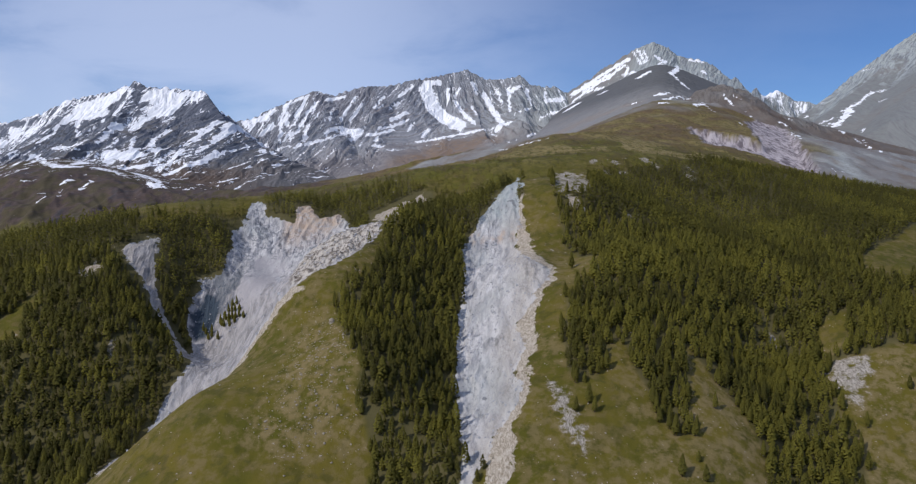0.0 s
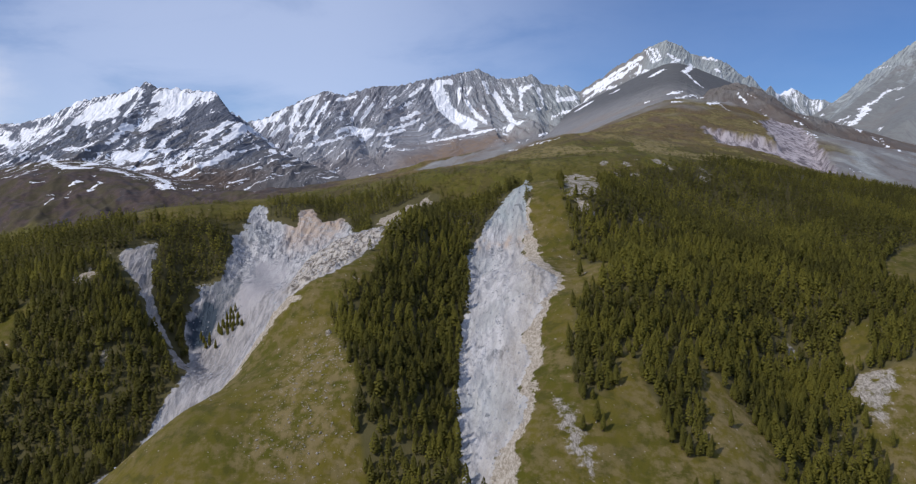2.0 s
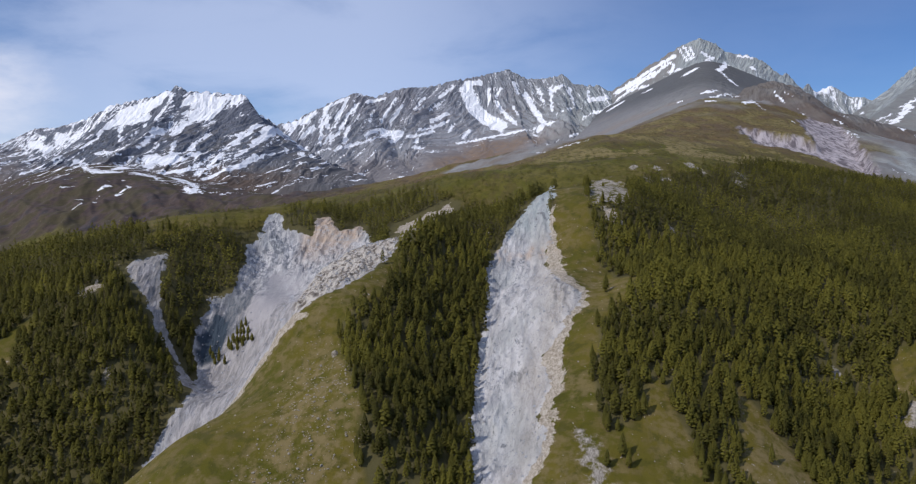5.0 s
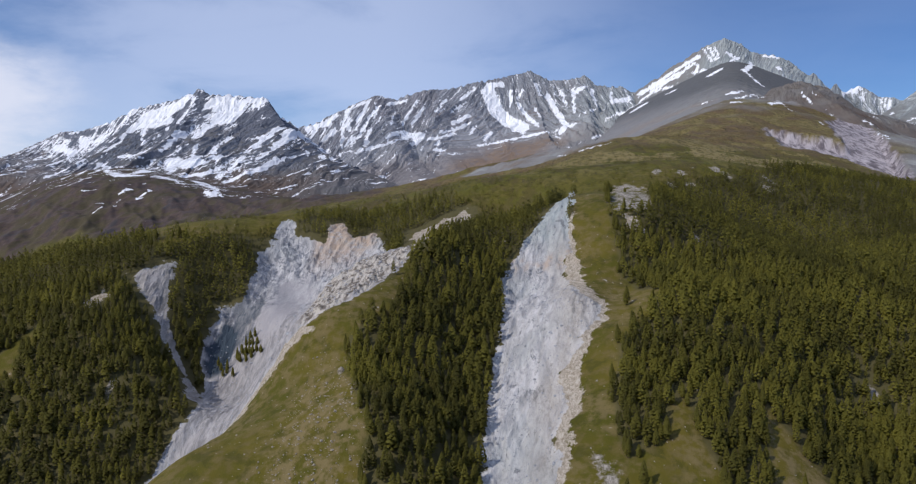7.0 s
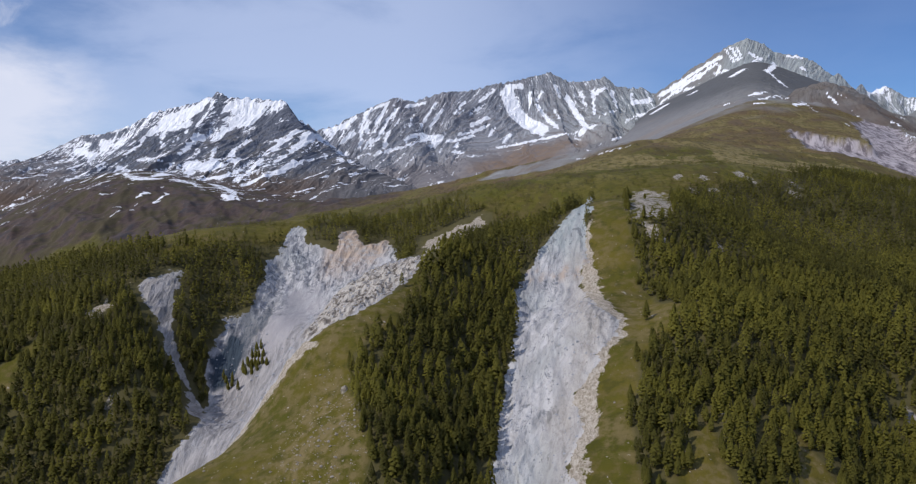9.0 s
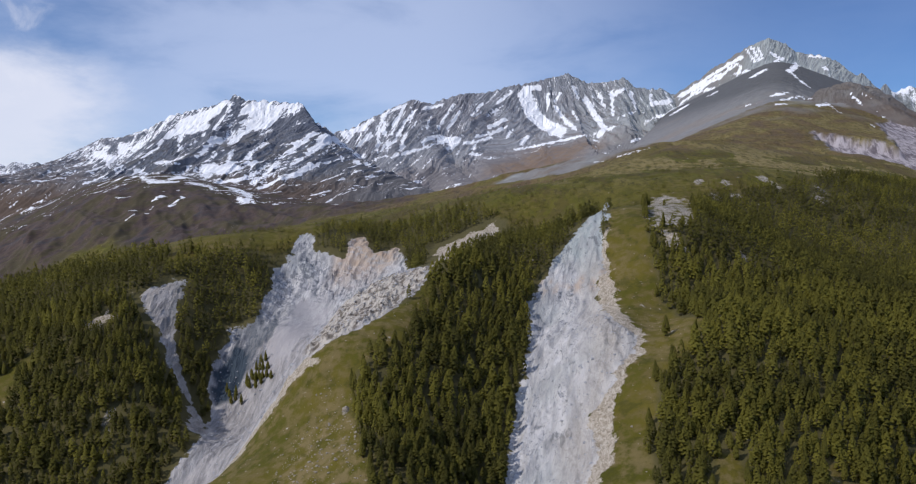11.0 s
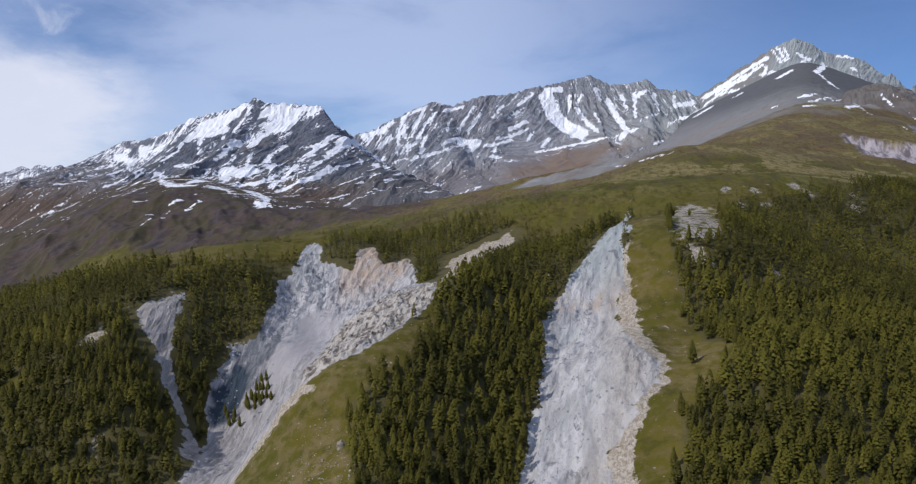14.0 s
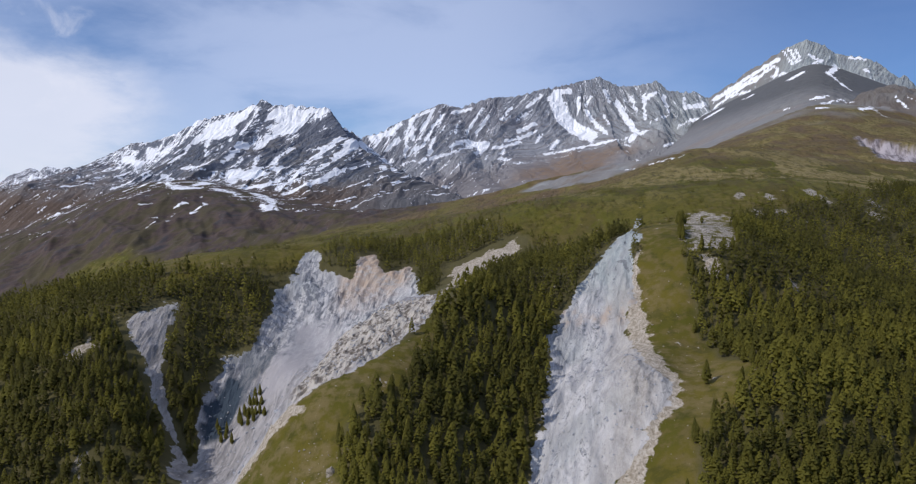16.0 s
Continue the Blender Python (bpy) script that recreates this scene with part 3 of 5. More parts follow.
bank(11.4, -1.1, (-981, 3122, 571), (-909, 3068, 487))
bank(13.2, -1, (-1002, 2976, 453), (-948, 3011, 460))
bank(10.1, -1, (-1308, 2973, 481), (-1289, 3062, 555), (-1278, 3091, 592))
bank(10.7, -0.9, (-1278, 2846, 428), (-1299, 2977, 481))
bank(8, -1, (-1273, 3115, 617), (-1226, 3123, 614))
bank(11.3, -0.8, (-1241, 3085, 580), (-1219, 3056, 543))
bank(8.9, -0.8, (-1207, 2995, 488), (-1201, 3019, 506))
bank(19.2, -1.1, (-1107, 2797, 384), (-1143, 2943, 451), (-1126, 2967, 460))
bank(16.5, -1.1, (-1104, 2763, 372), (-1116, 2834, 395))
bank(19.3, -1.1, (-1043, 2817, 375), (-1026, 2920, 429), (-1049, 2986, 465))
bank(14.7, -1.1, (-1041, 2785, 365), (-1000, 2903, 407))
bank(12.4, -1, (-1182, 2729, 356), (-1186, 2812, 402), (-1206, 2911, 430))
bank(5, -1, (-1064, 2702, 343), (-1025, 2679, 333))
bank(9.4, -0.9, (-1467, 2820, 367), (-1449, 2876, 397))
bank(9.7, -1, (-1415, 2720, 333), (-1255, 2570, 328))
bank(15.1, -0.8, (-1478, 2981, 448), (-1389, 2878, 407))
bank(9.9, -0.8, (-1241, 2628, 332), (-1245, 2692, 367), (-1218, 2721, 358))
bank(8.7, -0.7, (-1387, 2975, 462), (-1385, 2924, 440))
bank(10.2, -0.7, (-1302, 2829, 404), (-1243, 2720, 380))
bank(10.4, -0.8, (-1398, 2839, 384), (-1356, 2796, 373))
bank(8.6, -0.6, (-1325, 2950, 459), (-1280, 2876, 444))
bank(9.1, -0.7, (-1152, 3107, 580), (-1131, 3091, 557))
bank(10.8, -0.6, (-1004, 2947, 431), (-958, 2913, 416))
bank(11.1, -0.9, (-904, 3014, 458), (-884, 3059, 475), (-1104, 4005, 553))
bank(5.5, -0.8, (-1540, 2962, 436), (-1508, 3042, 488))
bank(8.4, -0.8, (-1155, 2891, 428), (-1148, 2832, 403))
bank(6.2, -0.8, (-1467, 2788, 343), (-1508, 2805, 358))
bank(12.5, -0.6, (-2027, 3640, 527), (-1708, 3135, 468))
bank(9.4, -0.6, (-1857, 3202, 470), (-1809, 3168, 455))
bank(34, 1, (-174, 4326, 761), (-140, 4247, 665), (-59, 4152, 580), (8, 4043, 543))
bank(16.1, 0.8, (-175, 4359, 800), (-103, 4371, 804))
bank(10.6, 0.9, (-17, 4239, 688), (37, 4098, 601), (84, 4042, 554))
bank(8, 0.8, (78, 4386, 805), (101, 4316, 733))
bank(15.5, 1, (140, 4355, 731), (190, 4198, 628), (220, 4080, 563))
bank(7, 0.9, (275, 4395, 773), (275, 4201, 633))
bank(7, 0.8, (-55, 4347, 769), (-54, 4256, 681))
bank(10.2, 0.9, (377, 4404, 767), (395, 4287, 678))
bank(7.1, 0.9, (478, 4428, 757), (482, 4381, 707))
bank(8.1, 0.8, (340, 4387, 787), (277, 4377, 752))
bank(5.6, 0.9, (383, 4258, 651), (293, 4155, 608))
bank(6.4, 1.1, (-207, 3931, 453), (-106, 3907, 465), (-49, 3918, 479), (65, 3936, 503), (198, 4037, 530))
bank(13.4, 1, (197, 4029, 518), (228, 4063, 555))
bank(2.7, 1, (93, 1477, 294), (273, 3815, 454))
bank(5.7, 1, (333, 3812, 473), (376, 3913, 491))
bank(6, 1, (242, 4051, 548), (277, 4047, 565))
bank(2, 1, (154, 1366, 295), (108, 1401, 284))
bank(4.7, 1, (159, 4029, 506), (194, 3958, 484))
bank(2, 1, (75, 1431, 278), (84, 1421, 280))
bank(10.6, 1, (-340, 4053, 572), (-263, 4138, 618))
bank(17.3, 1.1, (-568, 3990, 508), (-482, 3913, 501), (-509, 3857, 464))
bank(8.5, 1, (-726, 3794, 433), (-599, 3873, 474), (-519, 3907, 501))
bank(5.6, 1, (-774, 3755, 418), (-715, 3807, 437))
bank(8.1, 1, (-645, 3896, 495), (-587, 3982, 530))
bank(7.4, 1, (-395, 3950, 521), (-315, 4031, 541), (-259, 4082, 575))
bank(7.3, 1, (-448, 3907, 484), (-393, 3929, 491), (-326, 3995, 518))
bank(8.6, 1, (-400, 3888, 457), (-391, 3908, 472))
bank(5.4, 1, (-230, 4086, 560), (-246, 4007, 519))
bank(10.3, 1, (-151, 4032, 520), (-175, 3988, 485))
bank(5.6, 1, (-411, 3834, 431), (-360, 3821, 425))
bank(6.6, 0.9, (-533, 4182, 706), (-572, 4086, 621), (-594, 4032, 572))
bank(5.4, 0.9, (-498, 4147, 663), (-548, 4063, 575))
bank(7.4, 0.9, (-718, 4105, 669), (-758, 4046, 604), (-791, 3910, 492))
bank(5.9, 0.9, (-780, 4119, 700), (-802, 4040, 603), (-815, 3960, 538))
bank(10.4, 0.8, (-881, 4065, 636), (-850, 3985, 541))
bank(6.6, 0.9, (-887, 4025, 588), (-873, 3887, 462), (-666, 2885, 343))
bank(10.1, 0.9, (-744, 3969, 539), (-735, 3839, 458))
bank(9.2, 0.8, (-685, 4140, 681), (-595, 4192, 705))
bank(7.5, 0.9, (-882, 4073, 645), (-767, 4127, 704))
bank(5.5, 0.8, (-293, 4228, 695), (-353, 4144, 638))
bank(7.9, 0.8, (-242, 4321, 780), (-312, 4234, 711))
bank(10.2, 0.8, (-973, 3925, 488), (-922, 3980, 541))
bank(6.2, 1, (-696, 2870, 349), (-940, 3890, 434))
bank(7, 0.8, (-797, 3799, 445), (-798, 3848, 465))
bank(10.4, 0.8, (-933, 4060, 621), (-993, 4032, 575))
bank(5.7, 0.8, (-767, 2910, 368), (-813, 3286, 408))
bank(4.5, 0.9, (-881, 3822, 408), (-793, 3779, 422))
bank(5.1, 1, (-682, 2746, 311), (-674, 2764, 320))
bank(2.8, 1, (-626, 2712, 290), (-621, 2760, 299))
bank(4.6, 0.8, (-393, 4250, 713), (-440, 4160, 643))
bank(4.5, 0.8, (-636, 4119, 640), (-635, 3974, 567))
bank(6.3, 0.8, (8, 4333, 767), (-17, 4288, 715))
bank(5.8, 0.8, (214, 4391, 773), (234, 4286, 682))
bank(6.1, 0.7, (69, 4202, 659), (97, 4091, 603))
bank(7.8, 1.1, (933, 4399, 934), (781, 4441, 845), (633, 4469, 748))
bank(5.9, 1.1, (914, 4381, 897), (772, 4422, 817), (651, 4464, 754))
bank(4.9, 1.1, (865, 4382, 854), (740, 4422, 786), (631, 4433, 706))
bank(5.2, 1.1, (793, 4365, 778), (695, 4436, 756))
bank(5, 1.1, (620, 4247, 685), (518, 4283, 628))
bank(8.5, 1.1, (759, 4441, 826), (698, 4455, 784))
bank(4.8, 1, (923, 4361, 882), (901, 4343, 842))
bank(5.6, 1.1, (431, 4187, 595), (520, 4298, 636))
bank(11.3, 1, (487, 4371, 703), (584, 4433, 725))
bank(5.4, 1.1, (539, 4088, 614), (633, 4131, 671))
bank(5.1, 1.1, (884, 4355, 841), (954, 4303, 851))
bank(5.8, 1, (963, 4407, 970), (987, 4332, 898))
bank(5.8, 1, (987, 4404, 982), (1010, 4324, 903))
bank(4.5, 1, (1015, 4390, 985), (1025, 4322, 911))
bank(8, 1, (1065, 4338, 942), (1109, 4325, 908))
bank(6.4, 0.9, (1075, 4300, 889), (1125, 4328, 909))
bank(8.6, 1.2, (853, 3800, 745), (951, 3961, 804))
bank(13.3, 1.2, (1188, 4332, 875), (984, 3703, 751))
bank(7.5, 1.2, (984, 3703, 751), (932, 3353, 666), (901, 3134, 611))
bank(5, 1.2, (614, 2527, 505), (710, 2689, 538))
bank(3.1, 1.2, (585, 2340, 464), (607, 2328, 463))
bank(4.1, 1.2, (621, 2414, 483), (741, 2660, 524), (742, 2578, 503))
bank(4.5, 1.2, (681, 2299, 453), (730, 2374, 466))
bank(2.1, 1.2, (720, 2318, 453), (694, 2137, 415))
bank(2.7, 1.2, (538, 2492, 479), (558, 2478, 482))
bank(4.5, 1.2, (712, 4073, 699), (753, 4059, 717))
bank(6.4, 0.9, (1311, 4331, 865), (1338, 4317, 844))
bank(4.8, 1, (1263, 4381, 926), (1339, 4375, 915))
bank(3.6, 1.2, (816, 2463, 503), (814, 2374, 463))
bank(2.1, 1.2, (843, 2454, 502), (846, 2408, 486))
bank(14.8, 1, (1681, 4406, 733), (1778, 4496, 769))
bank(5.8, 1, (1921, 4397, 677), (1860, 4353, 632))
bank(4.7, 1.1, (865, 2157, 393), (881, 2125, 375))
bank(2.8, 1.1, (836, 2000, 352), (761, 1777, 322))
bank(4.6, 1, (1031, 2483, 430), (1034, 2464, 423))
bank(2.5, 1, (824, 2299, 439), (816, 2223, 412))
bank(4.1, 1, (1868, 4364, 643), (1580, 3633, 546))
bank(5.5, 0.9, (1682, 3731, 621), (1694, 3711, 621))
bank(2.9, 1, (707, 2010, 379), (706, 1990, 373))
bank(2, 1, (676, 1403, 240), (660, 1360, 235))
bank(2, 1, (653, 1391, 244), (645, 1353, 235))
bank(3.5, 1.2, (1662, 3206, 608), (1557, 3107, 552), (1472, 3064, 513))
bank(5.8, 1.2, (1495, 3049, 515), (1420, 2956, 472), (1378, 2909, 448), (1147, 2386, 383))
bank(3.9, 1.2, (1379, 2930, 454), (1372, 2957, 458))
bank(3.1, 1.2, (1350, 2983, 459), (1417, 3020, 485))
bank(5.4, 1, (1886, 3738, 773), (1883, 3661, 766))
bank(3.3, 1.2, (1673, 3185, 605), (1705, 3194, 613))
bank(4, 1.2, (1606, 3050, 547), (1614, 3038, 554))
bank(2, 1.2, (1149, 2289, 350), (1153, 2220, 326), (944, 1784, 295))
bank(2.8, 1.2, (1377, 2707, 420), (1349, 2666, 406))
bank(2.2, 1.2, (1161, 2341, 366), (1143, 2284, 349))
bank(2.8, 1.2, (1351, 2957, 452), (1128, 2448, 404))
bank(2.2, 1.2, (1178, 2322, 357), (1163, 2273, 344))


# ---- plan of the ground cover (plan metres) ----
PLAN = {}
PLAN["slide"] = [(60, 791), (53, 656), (48, 628), (47, 602), (43, 590), (48, 535), (58, 512), (55, 494), (45, 478), (39, 467), (33, 457), (38, 438), (31, 414), (30, 388), (18, 373), (12, 356), (8, 351), (7, 333), (-1, 335), (2, 352), (2, 367), (0, 397), (-2, 431), (-1, 461), (2, 501), (4, 541), (3, 582), (8, 601), (19, 622), (31, 647), (42, 670)]
PLAN["slide_margin"] = [(53, 656), (51, 599), (52, 572), (62, 521), (61, 496), (48, 474), (44, 449), (44, 431), (37, 413), (33, 387), (26, 375), (26, 358), (22, 346), (22, 334), (8, 337), (11, 350), (16, 376), (28, 395), (31, 439), (29, 461), (39, 473), (43, 546), (42, 598)]
PLAN["cirque"] = [(-193, 765), (-185, 758), (-179, 739), (-164, 734), (-150, 730), (-154, 760), (-144, 771), (-129, 740), (-112, 766), (-106, 740), (-96, 710), (-80, 640), (-54, 570), (-56, 545), (-65, 522), (-79, 495), (-98, 485), (-107, 484), (-114, 480), (-124, 474), (-135, 459), (-147, 443), (-159, 431), (-173, 421), (-190, 414), (-204, 430), (-198, 450), (-194, 480), (-190, 500), (-182, 522), (-186, 552), (-195, 577), (-203, 591), (-208, 611), (-208, 631), (-211, 638), (-193, 648), (-195, 684), (-203, 701), (-195, 720), (-196, 745)]
PLAN["runnel"] = [(-262, 616), (-257, 632), (-251, 645), (-246, 649), (-241, 632), (-237, 616), (-231, 602), (-224, 593), (-216, 587), (-207, 581), (-199, 571), (-187, 552), (-183, 533), (-189, 536), (-203, 567), (-213, 578), (-221, 584), (-229, 591), (-239, 597), (-248, 602), (-258, 609)]
PLAN["knoll"] = [(-276, 582), (-274, 598), (-264, 588), (-271, 577)]
PLAN["bank"] = [(-324, 516), (-323, 534), (-315, 541), (-305, 556), (-294, 562), (-290, 551), (-295, 538), (-292, 521), (-302, 517)]
PLAN["meadow_rib"] = [(-53, 560), (-48, 534), (-50, 500), (-63, 477), (-74, 469), (-69, 451), (-56, 420), (-51, 406), (-49, 388), (-44, 377), (-39, 367), (-41, 359), (-36, 328), (-230, 328), (-225, 385), (-190, 414), (-173, 421), (-159, 431), (-147, 443), (-135, 459), (-124, 474), (-114, 480), (-107, 484), (-98, 485), (-79, 495), (-65, 522), (-56, 545), (-54, 570)]
PLAN["rib_top"] = [(-80, 756), (-54, 781), (-36, 798), (-30, 783), (-47, 752), (-52, 565)]
PLAN["meadow_east"] = [(64, 794), (77, 805), (92, 784), (75, 625), (76, 598), (79, 571), (86, 540), (93, 514), (86, 490), (72, 480), (64, 463), (59, 445), (56, 416), (57, 404), (61, 397), (73, 402), (83, 425), (89, 434), (91, 421), (94, 404), (97, 387), (98, 376), (104, 369), (112, 371), (114, 389), (121, 408), (120, 425), (125, 437), (132, 427), (139, 409), (145, 391), (146, 369), (145, 358), (134, 324), (4, 323), (8, 351), (18, 373), (30, 388), (31, 414), (38, 438), (33, 457), (39, 467), (45, 478), (55, 494), (48, 535), (43, 590), (47, 602), (48, 628)]
PLAN["meadow_corner"] = [(205, 443), (218, 456), (229, 456), (242, 455), (265, 455), (314, 461), (236, 341), (182, 337), (201, 384), (204, 402), (204, 422)]
PLAN["scar_corner"] = [(208, 450), (222, 456), (241, 452), (235, 441), (222, 427), (215, 416), (210, 421), (208, 435)]
PLAN["glade_upper"] = [(270, 539), (313, 604), (353, 641), (401, 694), (516, 818), (365, 563), (311, 535), (287, 541)]
PLAN["glade_small"] = [(223, 491), (235, 502), (248, 501), (237, 476), (227, 464), (214, 456), (215, 470)]
PLAN["scar_top"] = [(88, 772), (111, 789), (122, 767), (112, 651), (101, 633), (81, 627), (76, 642)]
PLAN["scar_mid"] = [(85, 624), (94, 622), (99, 608), (90, 606)]
PLAN["gash_low"] = [(44, 401), (50, 402), (56, 395), (59, 384), (60, 372), (62, 358), (60, 344), (55, 345), (53, 360), (48, 370), (45, 385)]
PLAN["treeline"] = [(-1500, 760), (-860, 730), (-600, 705), (-420, 692), (-307, 690), (-250, 692), (-200, 728), (-160, 810), (-120, 850), (-70, 850), (-20, 790), (30, 740), (62, 735), (85, 720), (110, 730), (147, 790), (194, 815), (246, 860), (330, 1000), (420, 1050), (540, 1080), (650, 1127), (860, 1206), (1300, 1200), (900, 200), (-900, 200), (-1500, 700)]
PLAN["glade_left"] = [(-279, 665), (-270, 686), (-253, 695), (-253, 681), (-270, 661)]
PLAN["cliff_rib"] = [(-116, 592), (-100, 610), (-80, 605), (-60, 590), (-54, 570), (-55, 550), (-70, 513), (-86, 487), (-103, 483), (-112, 510), (-118, 555)]
PLAN["cirque_wall"] = [(-201, 632), (-205, 639), (-191, 647), (-192, 682), (-201, 700), (-193, 719), (-191, 753), (-170, 733), (-152, 725), (-128, 729), (-110, 715), (-93, 561), (-135, 692), (-161, 692), (-170, 698), (-173, 680), (-166, 616), (-174, 604), (-185, 602), (-199, 610)]
PLAN["gully_edge"] = [(-103, 489), (-112, 488), (-119, 484), (-129, 478), (-140, 463), (-152, 447), (-164, 435), (-178, 425), (-195, 418), (-185, 408), (-168, 415), (-154, 425), (-142, 437), (-130, 453), (-119, 468), (-109, 474), (-102, 478), (-93, 479)]
PLAN["scarp"] = [(518, 1779), (553, 1740), (592, 1711), (632, 1672), (697, 1898), (738, 2056), (853, 2257), (960, 2400), (820, 1968), (707, 1628), (612, 1351), (546, 1247), (547, 1313), (524, 1325), (514, 1359), (483, 1395), (450, 1449)]
PLAN["pale_fan"] = [(745, 1612), (786, 1661), (770, 1582), (698, 1374), (691, 1292), (600, 1060), (650, 1279), (689, 1436)]
PLAN["talus"] = [(-180, 692), (-166, 695), (-154, 695), (-149, 674), (-146, 629), (-153, 604), (-166, 602), (-182, 600), (-178, 620), (-172, 645)]
PLAN["boulder_field"] = [(-82, 461), (-60, 436), (-52, 398), (-51, 371), (-83, 362), (-99, 384), (-97, 415), (-95, 448)]
PLAN["yellow_strip"] = [(150, 900), (202, 1077), (300, 1300), (330, 1280), (247, 1004), (185, 880)]
PLAN["grey_tongue"] = [(-117, 1560), (-60, 1600), (24, 1600), (100, 1700), (220, 1850), (250, 1800), (109, 1420), (33, 1380), (-31, 1440)]
PLAN["orange_patch"] = [(187, 3919), (196, 3868), (72, 3657), (-2, 3500), (-152, 3591), (-325, 3544), (-285, 3665), (-113, 3877), (48, 3855)]
PLAN["straw_strip"] = [(-166, 1404), (-102, 1382), (-30, 1380), (-26, 1334), (-60, 1330), (-120, 1345)]


# ---- ground: one sheet, fanned out from the valley to the horizon ----
def inside(x, y, name):
    """Signed distance to the edge of a patch of the plan, positive inside, in metres."""
    ring = np.array(PLAN[name], float)
    away, odd = np.full(len(x), 1e9), np.zeros(len(x), bool)
    for (ax, ay), (bx, by) in zip(ring, np.roll(ring, -1, 0)):
        dx, dy = bx - ax, by - ay
        t = np.clip(((x - ax) * dx + (y - ay) * dy) / (dx * dx + dy * dy + 1e-9), 0, 1)
        away = np.minimum(away, np.hypot(x - ax - t * dx, y - ay - t * dy))
        if abs(dy) > 1e-9:
            odd ^= ((ay > y) != (by > y)) & (x < ax + (y - ay) * dx / dy)
    return np.where(odd, away, -away)


def patches(x, y, soft, *names):
    """Cover 0..1 of the named patches, with a wavering edge."""
    waver = 5 * fbm(x / 22, y / 22, 4, 11) * np.clip(y / 600, 0.5, 4)
    best = np.full(len(x), -1e9)
    for name in names:
        d = np.full(len(x), -1e9)
        ring = np.array(PLAN[name], float)
        lo, hi = ring.min(0) - 60, ring.max(0) + 60
        i = np.nonzero((x > lo[0]) & (x < hi[0]) & (y > lo[1]) & (y < hi[1]))[0]
        d[i] = inside(x[i], y[i], name)
        best = np.maximum(best, d)
    return smooth(-soft, soft, best + 0.7 * waver)


BARE_SPOTS = [(139, 820, 8), (246, 842, 9), (160, 815, 7), (197, 491, 6), (-72, 449, 3), (197, 840, 8), (183, 398, 5), (-229, 521, 5)]
BARE_SPOTS += [(238, 820, 9), (164, 790, 7), (146, 780, 8), (124, 560, 4), (133, 620, 5), (205, 830, 8)]


GULLY_FLOOR = [(-150, 655), (-140, 620), (-139, 592), (-154, 584), (-168, 570), (-172, 531), (-177, 511), (-186, 502), (-191, 492)]


def path_distance(x, y, line):
    away = np.full(len(x), 1e9)
    for (ax, ay), (bx, by) in zip(line[:-1], line[1:]):
        dx, dy = bx - ax, by - ay
        t = np.clip(((x - ax) * dx + (y - ay) * dy) / (dx * dx + dy * dy), 0, 1)
        away = np.minimum(away, np.hypot(x - ax - t * dx, y - ay - t * dy))
    return away


def covers(x, y):
    c = {}
    c["rubble"] = patches(x, y, 3.5, "slide", "cirque", "runnel")
    c["cliff"] = patches(x, y, 3, "cliff_rib") * c["rubble"]
    c["talus"] = patches(x, y, 7, "talus") * c["rubble"]
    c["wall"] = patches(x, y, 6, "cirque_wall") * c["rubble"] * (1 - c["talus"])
    c["sand"] = patches(x, y, 4, "slide_margin", "knoll", "scar_mid", "rib_top", "gully_edge")
    c["bare"] = np.maximum(np.maximum(0.85 * patches(x, y, 7, "scar_corner"), 0.75 * patches(x, y, 7, "gash_low")), 0.72 * patches(x, y, 9, "scar_top"))
    for sx, sy, size in BARE_SPOTS:
        c["bare"] = np.maximum(c["bare"], 0.8 * smooth(1.1 * size, 0.3 * size, np.hypot(x - sx, (y - sy) * 0.6)))
    c["meadow"] = patches(x, y, 2, "meadow_rib", "meadow_east", "meadow_corner", "glade_upper", "glade_small", "bank", "glade_left", "rib_top", "scar_top", "scar_mid", "knoll", "slide_margin")
    return c


